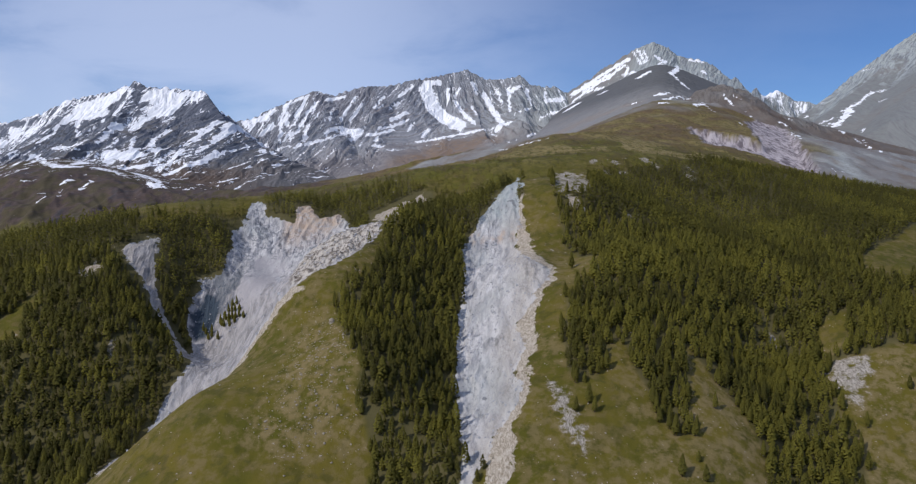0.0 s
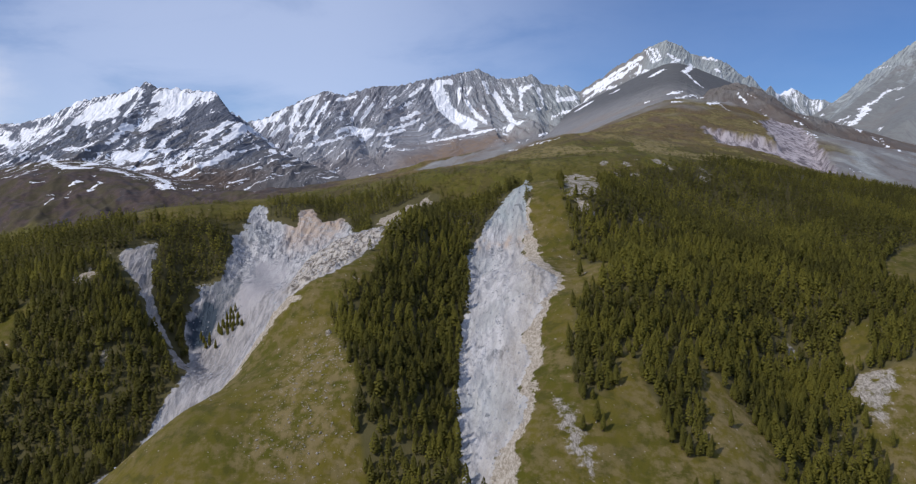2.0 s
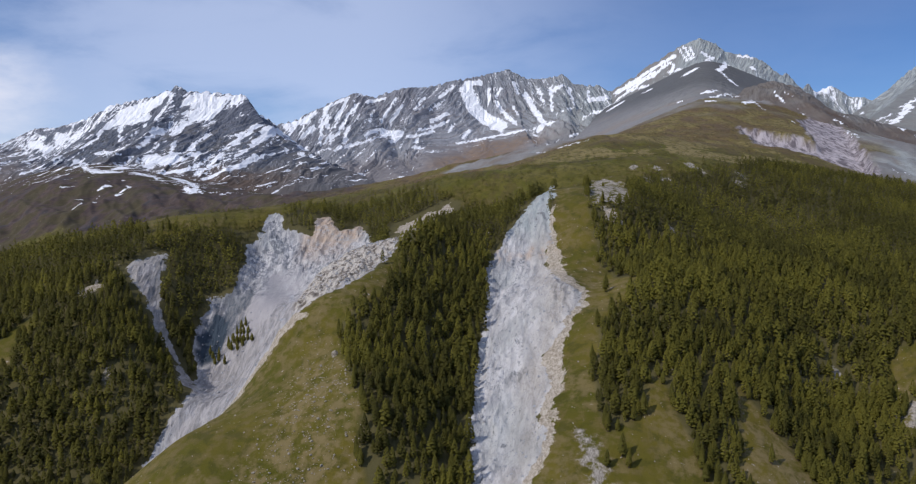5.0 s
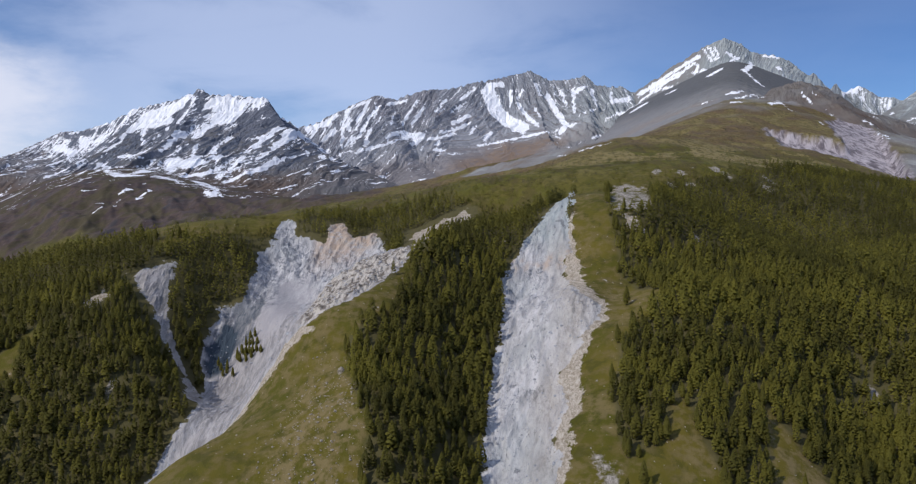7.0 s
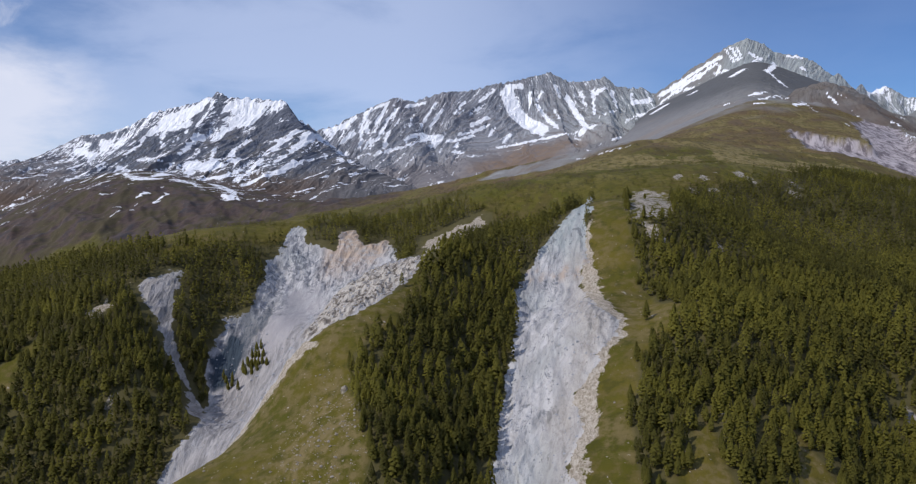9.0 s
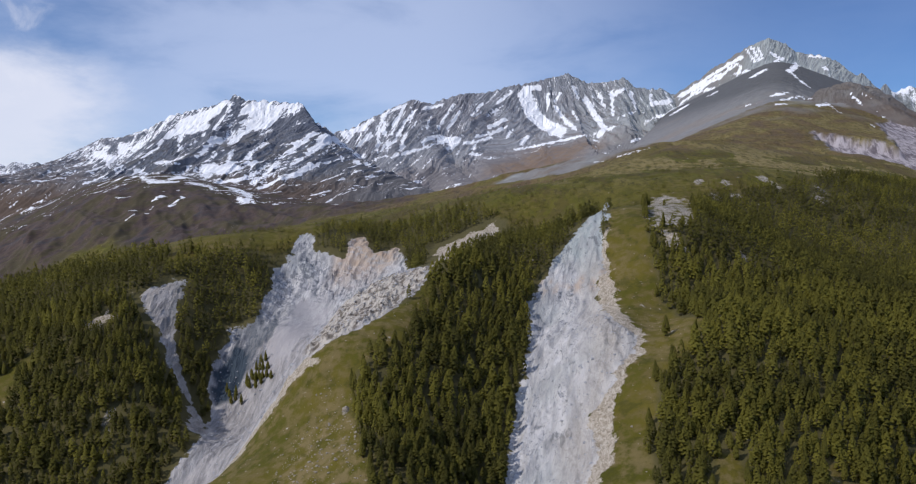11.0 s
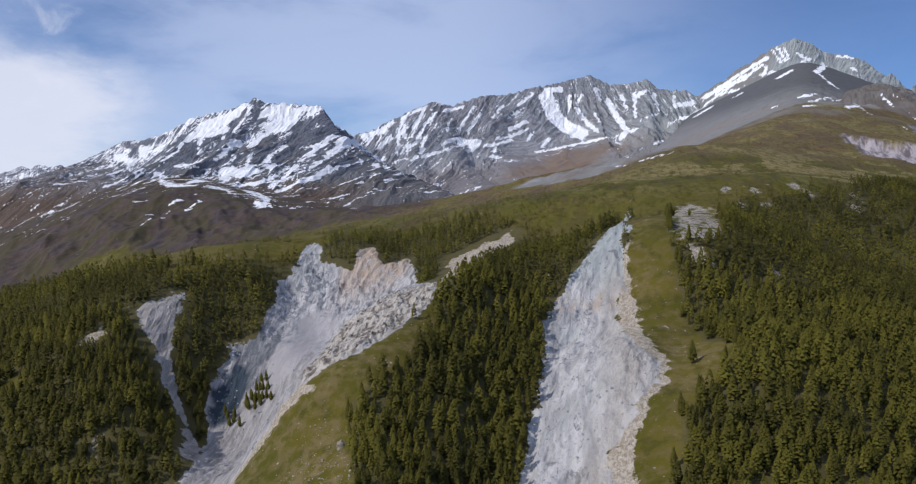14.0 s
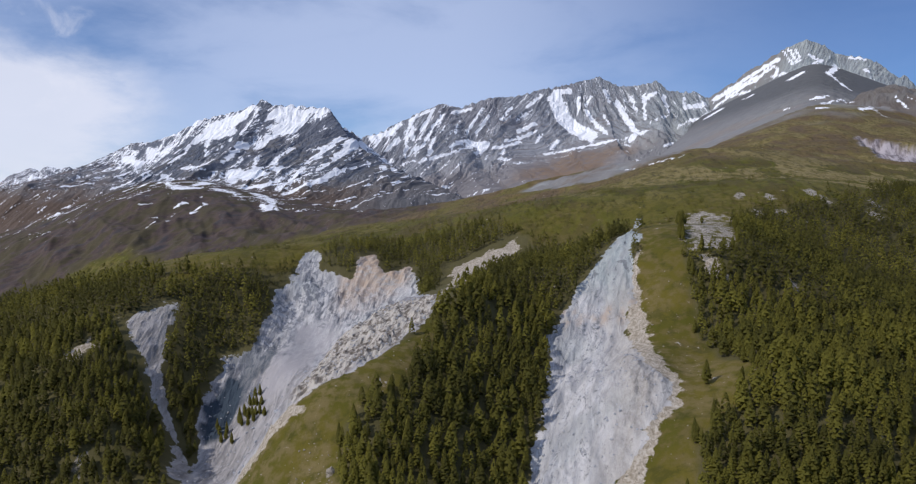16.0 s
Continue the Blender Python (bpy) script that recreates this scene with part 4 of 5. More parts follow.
def fine_relief(x, y, c, share):
    """The last few metres of relief: rough rock on the slides, broken steps on the cliffs, gentle swells on turf."""
    near = smooth(2600, 1200, y)
    down = x - 0.14 * y
    rock = 1.2 * ridged(down / 12 + 0.4 * fbm(x / 30, y / 30, 2, 20), y / 46, 3, 21, 0.5) + 0.8 * fbm(x / 7, y / 11, 3, 25, 0.65) - 1.2
    crag = 1.2 * ridged((x + 0.5 * y) / 9, (y - 0.5 * x) / 30, 4, 27, 0.6) - 1.3
    wall = 3.4 * ridged(x / 26 + 0.5 * fbm(x / 25, y / 25, 2, 28), y / 90, 2, 29, 0.5) + 0.6 * ridged((x + 0.3 * y) / 8, (y - 0.3 * x) / 40, 3, 30, 0.6) - 6.0
    turf = 1.1 * fbm(x / 38, y / 38, 4, 31) + 0.25 * fbm(x / 5, y / 5, 2, 35)
    west = smooth(1350, 1600, y) * smooth(-250, -500, x)
    turf = turf + west * (16 * ridged((x + 0.5 * y) / 120, (y - 0.5 * x) / 420, 3, 36) - 14)
    turf = turf + smooth(1000, 1600, y) * (11 * fbm(x / 190, y / 190, 4, 37) + 3 * ridged(x / 60, y / 90, 3, 39))
    rub = c["rubble"]
    cut = np.nonzero((y > 1200) & (y < 2450) & (x > 430) & (x < 980))[0]
    turf[cut] -= 26 * smooth(-2, 12, inside(x[cut], y[cut], "scarp") + 5 * fbm(x[cut] / 24, y[cut] / 24, 3, 33, 0.6))
    return near * (rub * (1 - 0.8 * c["talus"]) * rock + c["cliff"] * crag + c["wall"] * wall + (1 - rub) * turf) * (1 - share)


def ground_height(x, y):
    x, y = np.asarray(x, float).ravel(), np.asarray(y, float).ravel()
    land = land_height(x, y)
    return land[0] + fine_relief(x, y, covers(x, y), land[1])


def old_snow(x, y):
    """Snow banks and bare faces along the drawn lines."""
    total = np.zeros(len(x))
    wx, wy = x + 14 * fbm(x / 40, y / 40, 3, 52), y + 14 * fbm(x / 40, y / 40, 3, 53)
    for width, amount, line in SNOW_LINES:
        lo, hi = line.min(0) - 4 * width, line.max(0) + 4 * width
        i = np.nonzero((x > lo[0]) & (x < hi[0]) & (y > lo[1]) & (y < hi[1]))[0]
        away = np.full(len(i), 1e9)
        for (ax, ay), (bx, by) in zip(line[:-1], line[1:]):
            dx, dy = bx - ax, by - ay
            t = np.clip(((wx[i] - ax) * dx + (wy[i] - ay) * dy) / (dx * dx + dy * dy + 1e-9), 0, 1)
            away = np.minimum(away, np.hypot(wx[i] - ax - t * dx, wy[i] - ay - t * dy))
        total[i] += amount * smooth(2.0 * width, 0.4 * width, away)
    return total


def bank_snow(x, y, z):
    """Snow banks and bare faces of the mountain sides: nearness to their lines, with depth into the hill counting little."""
    total = np.zeros(len(x))
    at = np.nonzero(y > 1150)[0]
    px, py, pz = x[at], y[at], z[at]
    px = px + 7 * fbm(x[at] / 21, (y[at] + 2 * z[at]) / 34, 3, 52, 0.6)
    pz = pz + 6 * fbm(x[at] / 19, (y[at] + 2 * z[at]) / 30, 3, 53, 0.6)
    order = np.argsort(px)
    px, py, pz, at = px[order], py[order], pz[order], at[order]
    for width, amount, line in BANKS:
        lo, hi = line.min(0) - 1.5 * width, line.max(0) + 1.5 * width
        i = np.arange(*np.searchsorted(px, (lo[0], hi[0])))
        i = i[(pz[i] > lo[2]) & (pz[i] < hi[2]) & (py[i] > lo[1] - 250) & (py[i] < hi[1] + 250)]
        away = np.full(len(i), 1e9)
        for a, b in zip(line[:-1], line[1:]):
            d = (b - a) * (1, 0.1, 1)
            q = np.stack([px[i] - a[0], 0.1 * (py[i] - a[1]), pz[i] - a[2]], 1)
            t = np.clip(q @ d / (d @ d + 1e-9), 0, 1)
            away = np.minimum(away, np.linalg.norm(q - t[:, None] * d, axis=1))
        total[at[i]] += amount * smooth(1.35 * width, 0.55 * width, away)
    return np.clip(total, -1.2, 1.3)


def sheet(name, verts, faces, values, mat, smooth_shade=True):
    me = bpy.data.meshes.new(name)
    me.vertices.add(len(verts))
    me.vertices.foreach_set("co", verts.astype(np.float32).ravel())
    size = faces.shape[1]
    me.loops.add(faces.size)
    me.loops.foreach_set("vertex_index", faces.astype(np.int32).ravel())
    me.polygons.add(len(faces))
    me.polygons.foreach_set("loop_start", np.arange(0, faces.size, size, dtype=np.int32))
    me.polygons.foreach_set("use_smooth", np.full(len(faces), smooth_shade))
    for key, v in values.items():
        me.attributes.new(key, "FLOAT", "POINT").data.foreach_set("value", v.astype(np.float32))
    me.materials.append(mat)
    me.update(calc_edges=True)
    return new(name, me)


def make_ground():
    fine_a = np.radians(np.concatenate([np.arange(-180, -48, 6), np.linspace(-48, 36, 840), np.arange(42, 180, 6)]))
    radii = np.concatenate([np.linspace(2, 240, 14), np.geomspace(250, 1100, 310), np.geomspace(1106, 2200, 110), np.linspace(2207, 4600, 370), np.linspace(4640, 4980, 6)])
    a, r = np.meshgrid(fine_a, radii)
    x, y = (r * np.sin(a)).ravel(), (r * np.cos(a)).ravel()
    z, share, which, hollow, below, rib, fall = land_height(x, y)
    c = covers(x, y)
    rub = c["rubble"]
    z = z + fine_relief(x, y, c, share)
    rows, cols = a.shape
    i = np.arange(rows * cols).reshape(rows, cols)
    j = np.roll(i, -1, 1)
    quads = np.stack([i[:-1], i[1:], j[1:], j[:-1]], -1).reshape(-1, 4)
    wood = patches(x, y, 3, "treeline") * (1 - c["meadow"])
    upland = smooth(680, 900, y + 60 * fbm(x / 90, y / 90, 3, 41))
    banks = old_snow(x, y) + bank_snow(x, y, z)
    ruddy = fbm(x / 240, y / 240, 4, 43)
    foothill = smooth(1330, 1480, y + 140 * ruddy) * smooth(-180, -420, x + 150 * ruddy)
    streaky = fbm((x - 0.45 * y) / 22, (y + 0.45 * x) / 210, 4, 57, 0.6)
    stray = foothill * smooth(1750, 2200, y + 200 * ruddy) * smooth(0.56, 0.66, streaky + 0.25 * ruddy)
    values = {
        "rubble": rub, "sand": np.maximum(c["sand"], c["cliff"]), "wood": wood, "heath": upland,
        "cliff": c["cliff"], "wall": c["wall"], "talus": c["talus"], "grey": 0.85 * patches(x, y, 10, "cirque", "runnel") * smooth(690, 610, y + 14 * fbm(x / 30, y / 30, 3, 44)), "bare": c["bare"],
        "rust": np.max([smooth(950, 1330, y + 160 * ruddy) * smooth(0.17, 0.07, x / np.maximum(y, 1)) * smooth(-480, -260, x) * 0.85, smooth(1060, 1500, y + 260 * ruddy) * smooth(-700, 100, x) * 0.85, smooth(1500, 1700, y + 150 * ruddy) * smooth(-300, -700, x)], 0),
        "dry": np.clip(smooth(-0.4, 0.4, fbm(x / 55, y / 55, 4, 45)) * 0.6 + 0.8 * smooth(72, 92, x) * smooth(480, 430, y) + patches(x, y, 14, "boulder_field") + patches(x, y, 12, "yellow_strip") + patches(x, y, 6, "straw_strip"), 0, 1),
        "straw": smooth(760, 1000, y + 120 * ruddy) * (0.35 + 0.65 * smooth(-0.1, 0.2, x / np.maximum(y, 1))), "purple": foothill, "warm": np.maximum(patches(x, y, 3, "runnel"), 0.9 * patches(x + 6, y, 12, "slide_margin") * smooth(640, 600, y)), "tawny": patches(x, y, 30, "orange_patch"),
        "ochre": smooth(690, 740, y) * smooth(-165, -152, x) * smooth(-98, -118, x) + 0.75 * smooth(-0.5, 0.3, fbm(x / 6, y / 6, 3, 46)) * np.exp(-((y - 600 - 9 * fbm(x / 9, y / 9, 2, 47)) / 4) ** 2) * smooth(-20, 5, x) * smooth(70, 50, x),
        # first ellipse paints left wall shade, second is the slate patch
        "slate_and_shade": 0.6 * smooth(1.1, 0.7, np.hypot((x + 188) / 15, (y - 640) / 24) + 0.8 * fbm(x / 8, y / 12, 3, 59)) + smooth(1.15, 0.85, np.hypot((x + 197) / 9, (y - 611) / 20) + 0.3 * fbm(x / 9, y / 9, 3, 48)),
        "silt": smooth(1.0, 0.3, path_distance(x, y, GULLY_FLOOR) / (3.2 + 1.6 * fbm(x / 20, y / 20, 2, 58))),
        "jade": smooth(600, 640, y + 9 * fbm(x / 12, y / 12, 3, 49)) * smooth(-10, 5, x),
        "gravel": np.maximum(np.maximum(patches(x, y, 14, "grey_tongue"), smooth(2120, 2480, y + 260 * ruddy) * smooth(200, 380, x + 150 * ruddy)), smooth(0.41, 0.46, x / np.maximum(y, 1) + 0.03 * ruddy) * smooth(1150, 1400, y)),
        "scarp": patches(x, y, 5, "scarp"), "fan": patches(x, y, 25, "pale_fan"),
        "snow": np.clip(banks + 0.9 * stray, 0, 1.2) * smooth(1200, 1400, y),
    }
    zz = z.reshape(rows, cols)
    across = np.gradient(zz, axis=1) / np.maximum(1e-6, np.gradient(a, axis=1) * r)
    out = np.gradient(zz, axis=0) / np.gradient(r, axis=0)
    slope = np.hypot(across, out).ravel()
    kind = np.array([rg[7] for rg in RIDGES])[which]
    crag = fbm(x / 70, y / 70, 4, 51) * 0.30 + fbm(x / 260, y / 260, 3, 55) * 0.22
    high = smooth(330, 70, below + 90 * crag)
    snow = kind * (0.10 + 0.62 * high) + (0.04 + 0.42 * kind) * (1.35 - hollow) * (0.25 + 0.75 * high) + 0.25 * crag * (0.3 + high)
    snow = snow + banks
    basin = smooth(300, 430, fall + 120 * crag) * smooth(880, 650, fall + 120 * crag) * (which == 1) * smooth(-1750, -1550, x) * smooth(-820, -950, x)
    snow = snow + 0.25 * basin + 0.6 * stray
    snow = np.where(kind < 0.03, -0.25 + np.clip(banks, 0, 1.2), snow)
    low = smooth(330, 230, z + 120 * crag) * smooth(-500, -800, x)
    values_m = {
        "snow": np.clip(snow, -1, 1.5),
        "scree": np.maximum(np.maximum(smooth(0.80, 0.45, slope + 0.5 * crag), smooth(380, 600, fall + 120 * crag)) * smooth(60, 190, fall + 120 * crag), np.maximum(which == 4, (which == 3) * smooth(1010, 930, x + 0.3 * fall))),
        "dark": (which == 4) * smooth(430, 640, z + 60 * crag) + 0.75 * (which == 1) + 0.35 * (which == 0) + 0.45 * (which == 7),
        "bright": (which == 2) * smooth(150, 400, fall) * 1.0,
        "turf": np.clip(np.maximum(low + 0.3 * crag * smooth(350, 250, z), (which == 5) * (0.75 + 0.5 * crag)), 0, 1),
        "orange": 0.7 * patches(x, y, 60, "orange_patch") + 0.6 * smooth(800, 1050, fall + 260 * crag) * smooth(-350, -50, x + 200 * crag) * smooth(620, 380, x) * (which == 2),
        "green": np.clip(smooth(240, 170, z + 60 * crag), 0, 1) * smooth(2300, 1800, y),
        "teal": smooth(-300, 900, x) * (1 - 0.9 * (which == 4) * smooth(430, 640, z + 60 * crag)),
        "rib": rib, "fall": fall,
    }
    owner = np.where(share > 0.5, 1 + which, 0)
    scars = ("slide", "cirque", "runnel")
    loose = (owner == 0) & (rub > 0.5) & (y < 900)
    nearest = np.argmax([inside(x[loose], y[loose], name) for name in scars], 0)
    owner[loose] = 20 + nearest
    face_owner = owner[quads[:, 0]]
    coords = np.stack([x, y, z], 1)
    made = {}
    for k in np.unique(face_owner):
        f = quads[face_owner == k]
        used, back = np.unique(f, return_inverse=True)
        f = back.reshape(f.shape)
        is_hill = k == 0 or k >= 20
        vals = {key: v[used] for key, v in (values if is_hill else values_m).items()}
        name = "ground" if k == 0 else "landslide" if k >= 20 else "mountain"
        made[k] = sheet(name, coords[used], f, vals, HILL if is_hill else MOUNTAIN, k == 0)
    tagged(made[0], "olive grass hillside rising to a brown heath upland", "ground", kind="structure")
    scar_words = (
        "long pale blue-grey landslide chute with an ochre band",
        "pale grey landslide bowl with cliffs and a tan rock rib",
        "narrow pale gully of bare rubble between forest strips",
    )
    for k, text in enumerate(scar_words):
        if 20 + k in made:
            tagged(made[20 + k], text, "landslide", kind="structure")
    words = {
        "west": "distant low rocky ridge with patchy snow",
        "massif": "jagged dark rock massif covered in snow and gullies",
        "middle": "long serrated grey ridge with snow-filled couloirs",
        "peak": "pointed grey-green rock peak with snow on its flank",
        "spur": "smooth grey scree shoulder below the pointed peak",
        "shoulder": "rounded brown turf shoulder with stray snow patches",
        "saddle": "small snow-dusted rock saddle between two peaks",
        "east": "steep grey-green scree peak with thin snow streaks",
    }
    for k, ob in made.items():
        if 0 < k < 20:
            tagged(ob, words[RIDGES[k - 1][0]], "mountain", kind="structure")
    return made


make_ground()


# ---- trees ----
def crown_mesh(rng, clumps, height, width, blunt, spray=1.0):
    """A shaggy conifer crown: many small sprays of needles round a stem. Vertices, triangles and soft outward normals."""
    verts, tris, normals = [], [], []
    for k in range(clumps):
        t = ((k + rng.random()) / clumps) ** 0.9
        level = 0.10 + 0.84 * t
        girth = (1 - t ** blunt) ** 0.75 * (0.55 + 0.45 * min(1, t * 5)) + 0.07
        reach = 0.5 * width * girth * (0.75 + 0.5 * rng.random())
        a = k * 2.39996 + rng.random() * 0.9
        ca, sa = math.cos(a), math.sin(a)
        base = np.array([ca * reach * 0.25, sa * reach * 0.25, height * (level + 0.02)])
        tip = np.array([ca * reach, sa * reach, height * (level - 0.03 + 0.06 * rng.random())])
        side = np.array([-sa, ca, 0]) * (0.10 * width + 0.45 * reach) * (0.7 + 0.5 * rng.random()) * spray
        up = np.array([0, 0, height * (0.07 + 0.06 * rng.random()) * spray])
        mid = base * 0.4 + tip * 0.6
        n = len(verts)
        piece = [base, tip, mid + side - up * 0.3, mid - side - up * 0.3, mid + up]
        verts += piece
        tris += [(n, n + 2, n + 4), (n + 2, n + 1, n + 4), (n + 1, n + 3, n + 4), (n + 3, n, n + 4)]
        for v in piece:
            out = np.array([v[0] / width, v[1] / width, 0.30 + 0.35 * t]) + 0.10 * np.array([rng.uniform(-1, 1), rng.uniform(-1, 1), rng.uniform(-1, 1)])
            normals.append(out / np.linalg.norm(out))
    n = len(verts)
    verts += [np.array([0, 0, height * 1.0]), np.array([0.10 * width, 0, height * 0.86]), np.array([-0.06 * width, 0.09 * width, height * 0.86]), np.array([-0.05 * width, -0.09 * width, height * 0.86])]
    tris += [(n, n + 1, n + 2), (n, n + 2, n + 3), (n, n + 3, n + 1)]
    normals += [np.array([0, 0, 1.0])] + [np.array(v) / np.linalg.norm(v) for v in ((0.8, 0, 0.6), (-0.4, 0.7, 0.6), (-0.4, -0.7, 0.6))]
    verts, tris, normals = np.array(verts), np.array(tris), np.array(normals)
    a, b, c = verts[tris[:, 0]], verts[tris[:, 1]], verts[tris[:, 2]]
    inward = (np.cross(b - a, c - a) * normals[tris].sum(1)).sum(1) < 0
    tris[inward] = tris[inward][:, ::-1]
    return verts, tris, normals


def stem_mesh(height, width):
    ring = [(math.cos(k * math.tau / 5), math.sin(k * math.tau / 5)) for k in range(5)]
    verts = [(c * width, s * width, -1.0) for c, s in ring] + [(c * width * 0.35, s * width * 0.35, height * 0.6) for c, s in ring]
    quads = [(k, (k + 1) % 5, 5 + (k + 1) % 5, 5 + k) for k in range(5)]
    return np.array(verts), np.array(quads)


rng = np.random.default_rng(7)


def tree_places(spacing, west, east, south, north):
    gx, gy = np.meshgrid(np.arange(west, east, spacing), np.arange(south, north, spacing))
    x = gx.ravel() + rng.uniform(-0.48, 0.48, gx.size) * spacing
    y = gy.ravel() + rng.uniform(-0.48, 0.48, gy.size) * spacing
    return x, y


def in_view(x, y):
    """The part of the slope that can ever be seen."""
    return (y > 325) & (x > np.minimum(10 - 0.86 * (y - 165), -0.60 * y) - 12) & (x < 12 + 0.60 * y)


def wood_density(x, y):
    c = covers(x, y)
    d = patches(x, y, 12, "treeline")
    d *= (1 - c["meadow"]) * (1 - np.clip(c["rubble"] * 1.5, 0, 1)) * (1 - c["sand"])
    hollow_shade = smooth(0.60, 0.25, fbm(x / 26, y / 26, 3, 61))
    thin = smooth(1500, 700, y)
    d *= smooth(6.0, 13.0, -inside(x, y, "rib_top")) * smooth(1.5, 6.0, -inside(x, y + 3, "runnel")) * smooth(0.0, 2.5, -inside(x, y, "cirque")) * (1 - c["bare"])
    open_wood = smooth(120, 190, x) * smooth(560, 480, y)
    return d * np.where(hollow_shade > 0, 0.70 - 0.3 * open_wood + (0.30 + 0.3 * open_wood) * hollow_shade, 0.70 - 0.3 * open_wood) * (0.35 + 0.65 * thin)


NEAREST = [crown_mesh(random.Random(40 + k), 46, 1.0, 0.40 + 0.05 * (k % 3), 1.1 + 0.35 * (k % 4), 0.68) for k in range(10)]
HIGH = [crown_mesh(random.Random(k), 22, 1.0, 0.42 + 0.05 * (k % 3), 1.1 + 0.4 * (k % 4)) for k in range(10)]
LOW = [crown_mesh(random.Random(20 + k), 10, 1.0, 0.42 + 0.06 * (k % 3), 1.2 + 0.4 * (k % 3)) for k in range(6)]


def make_forest(x, y, size, label):
    """One stretch of conifer wood."""
    z = ground_height(x, y)
    vs, fs, ns, tints, count = [], [], [], [], 0
    level = np.where(y < 470, 0, np.where(y < 610, 1, 2))
    kind = rng.integers(0, 60, len(x))
    turn = rng.uniform(0, 2 * np.pi, len(x))
    tone = np.clip(0.37 - 0.08 * smooth(-60, -160, x) + smooth(30, 90, x) * (0.28 - 0.34 * smooth(500, 680, y)) + 0.60 * fbm(x / 60, y / 60, 3, 65) + 0.45 * fbm(x / 15, y / 15, 2, 67) + rng.normal(0, 0.22, len(x)), 0, 1)
    for depth, shapes in enumerate((NEAREST, HIGH, LOW)):
        for k, (v, f, m) in enumerate(shapes):
            pick = np.nonzero((level == depth) & (kind % len(shapes) == k))[0]
            if not len(pick):
                continue
            c, s, h = np.cos(turn[pick])[:, None], np.sin(turn[pick])[:, None], size[pick][:, None]
            px = (v[:, 0] * c - v[:, 1] * s) * h + x[pick][:, None]
            py = (v[:, 0] * s + v[:, 1] * c) * h + y[pick][:, None]
            pz = v[:, 2] * h + z[pick][:, None]
            vs.append(np.stack([px, py, pz], -1).reshape(-1, 3))
            nx, ny = m[:, 0] * c - m[:, 1] * s, m[:, 0] * s + m[:, 1] * c
            ns.append(np.stack([nx, ny, np.broadcast_to(m[:, 2], nx.shape)], -1).reshape(-1, 3))
            fs.append((f[None] + (count + np.arange(len(pick))[:, None, None] * len(v))).reshape(-1, 3))
            tints.append(np.repeat(tone[pick], len(v)))
            count += len(pick) * len(v)
    ob = sheet("forest", np.concatenate(vs), np.concatenate(fs), {"tint": np.concatenate(tints)}, NEEDLES, True)
    ob.data.normals_split_custom_set_from_vertices(np.concatenate(ns).astype(np.float32))
    return tagged(ob, label, "forest", kind="stuff")


tx, ty = tree_places(3.9, -1300, 900, 325, 1450)
keep = in_view(tx, ty)
tx, ty = tx[keep], ty[keep]
keep = rng.random(len(tx)) < wood_density(tx, ty) * np.where(ty > 900, 0.7, 1.0)
tx, ty = tx[keep], ty[keep]
tall = np.clip(rng.normal(8.7, 2.2, len(tx)), 3.5, 15) * np.where(ty > 700, 0.85, 1.0)
side = np.where(tx < -100, 0, np.where(tx < 25, 1, 2))
make_forest(tx[side == 0], ty[side == 0], tall[side == 0], "dense dark green conifer forest on the shaded gully slopes")
make_forest(tx[side == 1], ty[side == 1], tall[side == 1], "dense dark green conifer strip between rib and landslide")
make_forest(tx[side == 2], ty[side == 2], tall[side == 2], "broad olive green conifer forest covering the hillside")


# ---- single trees: each a thing with its trunk and crown ----
def part(name, verts, faces, mat, parent, values=None, normals=None, label=""):
    ob = sheet(name, np.asarray(verts, float), np.asarray(faces), values or {}, mat, normals is not None)
    if normals is not None:
        ob.data.normals_split_custom_set_from_vertices(normals.astype(np.float32))
    ob.parent = parent
    return tagged(ob, label) if label else ob


def conifer(seed, height, width, blunt, tone, label):
    rnd = random.Random(seed)
    tree = tagged(new("tree"), label, "tree", "single conifers on the slope")
    v, f = stem_mesh(height, 0.16 + 0.012 * height)
    part("trunk", v, f, BARK, tree, label="grey-brown bark")
    v, f, n = crown_mesh(rnd, 56, height, width * height, blunt)
    part("crown", v, f, NEEDLES, tree, {"tint": np.full(len(v), tone)}, n, "dense needle sprays")
    return tree


def plant(kinds, places):
    xs, ys = np.array([q[0] for q in places], float), np.array([q[1] for q in places], float)
    zs = ground_height(xs, ys)
    for k, (x, y, z) in enumerate(zip(xs, ys, zs)):
        m = pose(x, y, z - 0.15, rng.uniform(-2, 2), rng.uniform(-2, 2), rng.uniform(0, 360))
        first = kinds[k % len(kinds)]
        if first.get("set"):
            copy_thing(first, m)
        else:
            first.matrix_basis = m
            first["set"] = 1


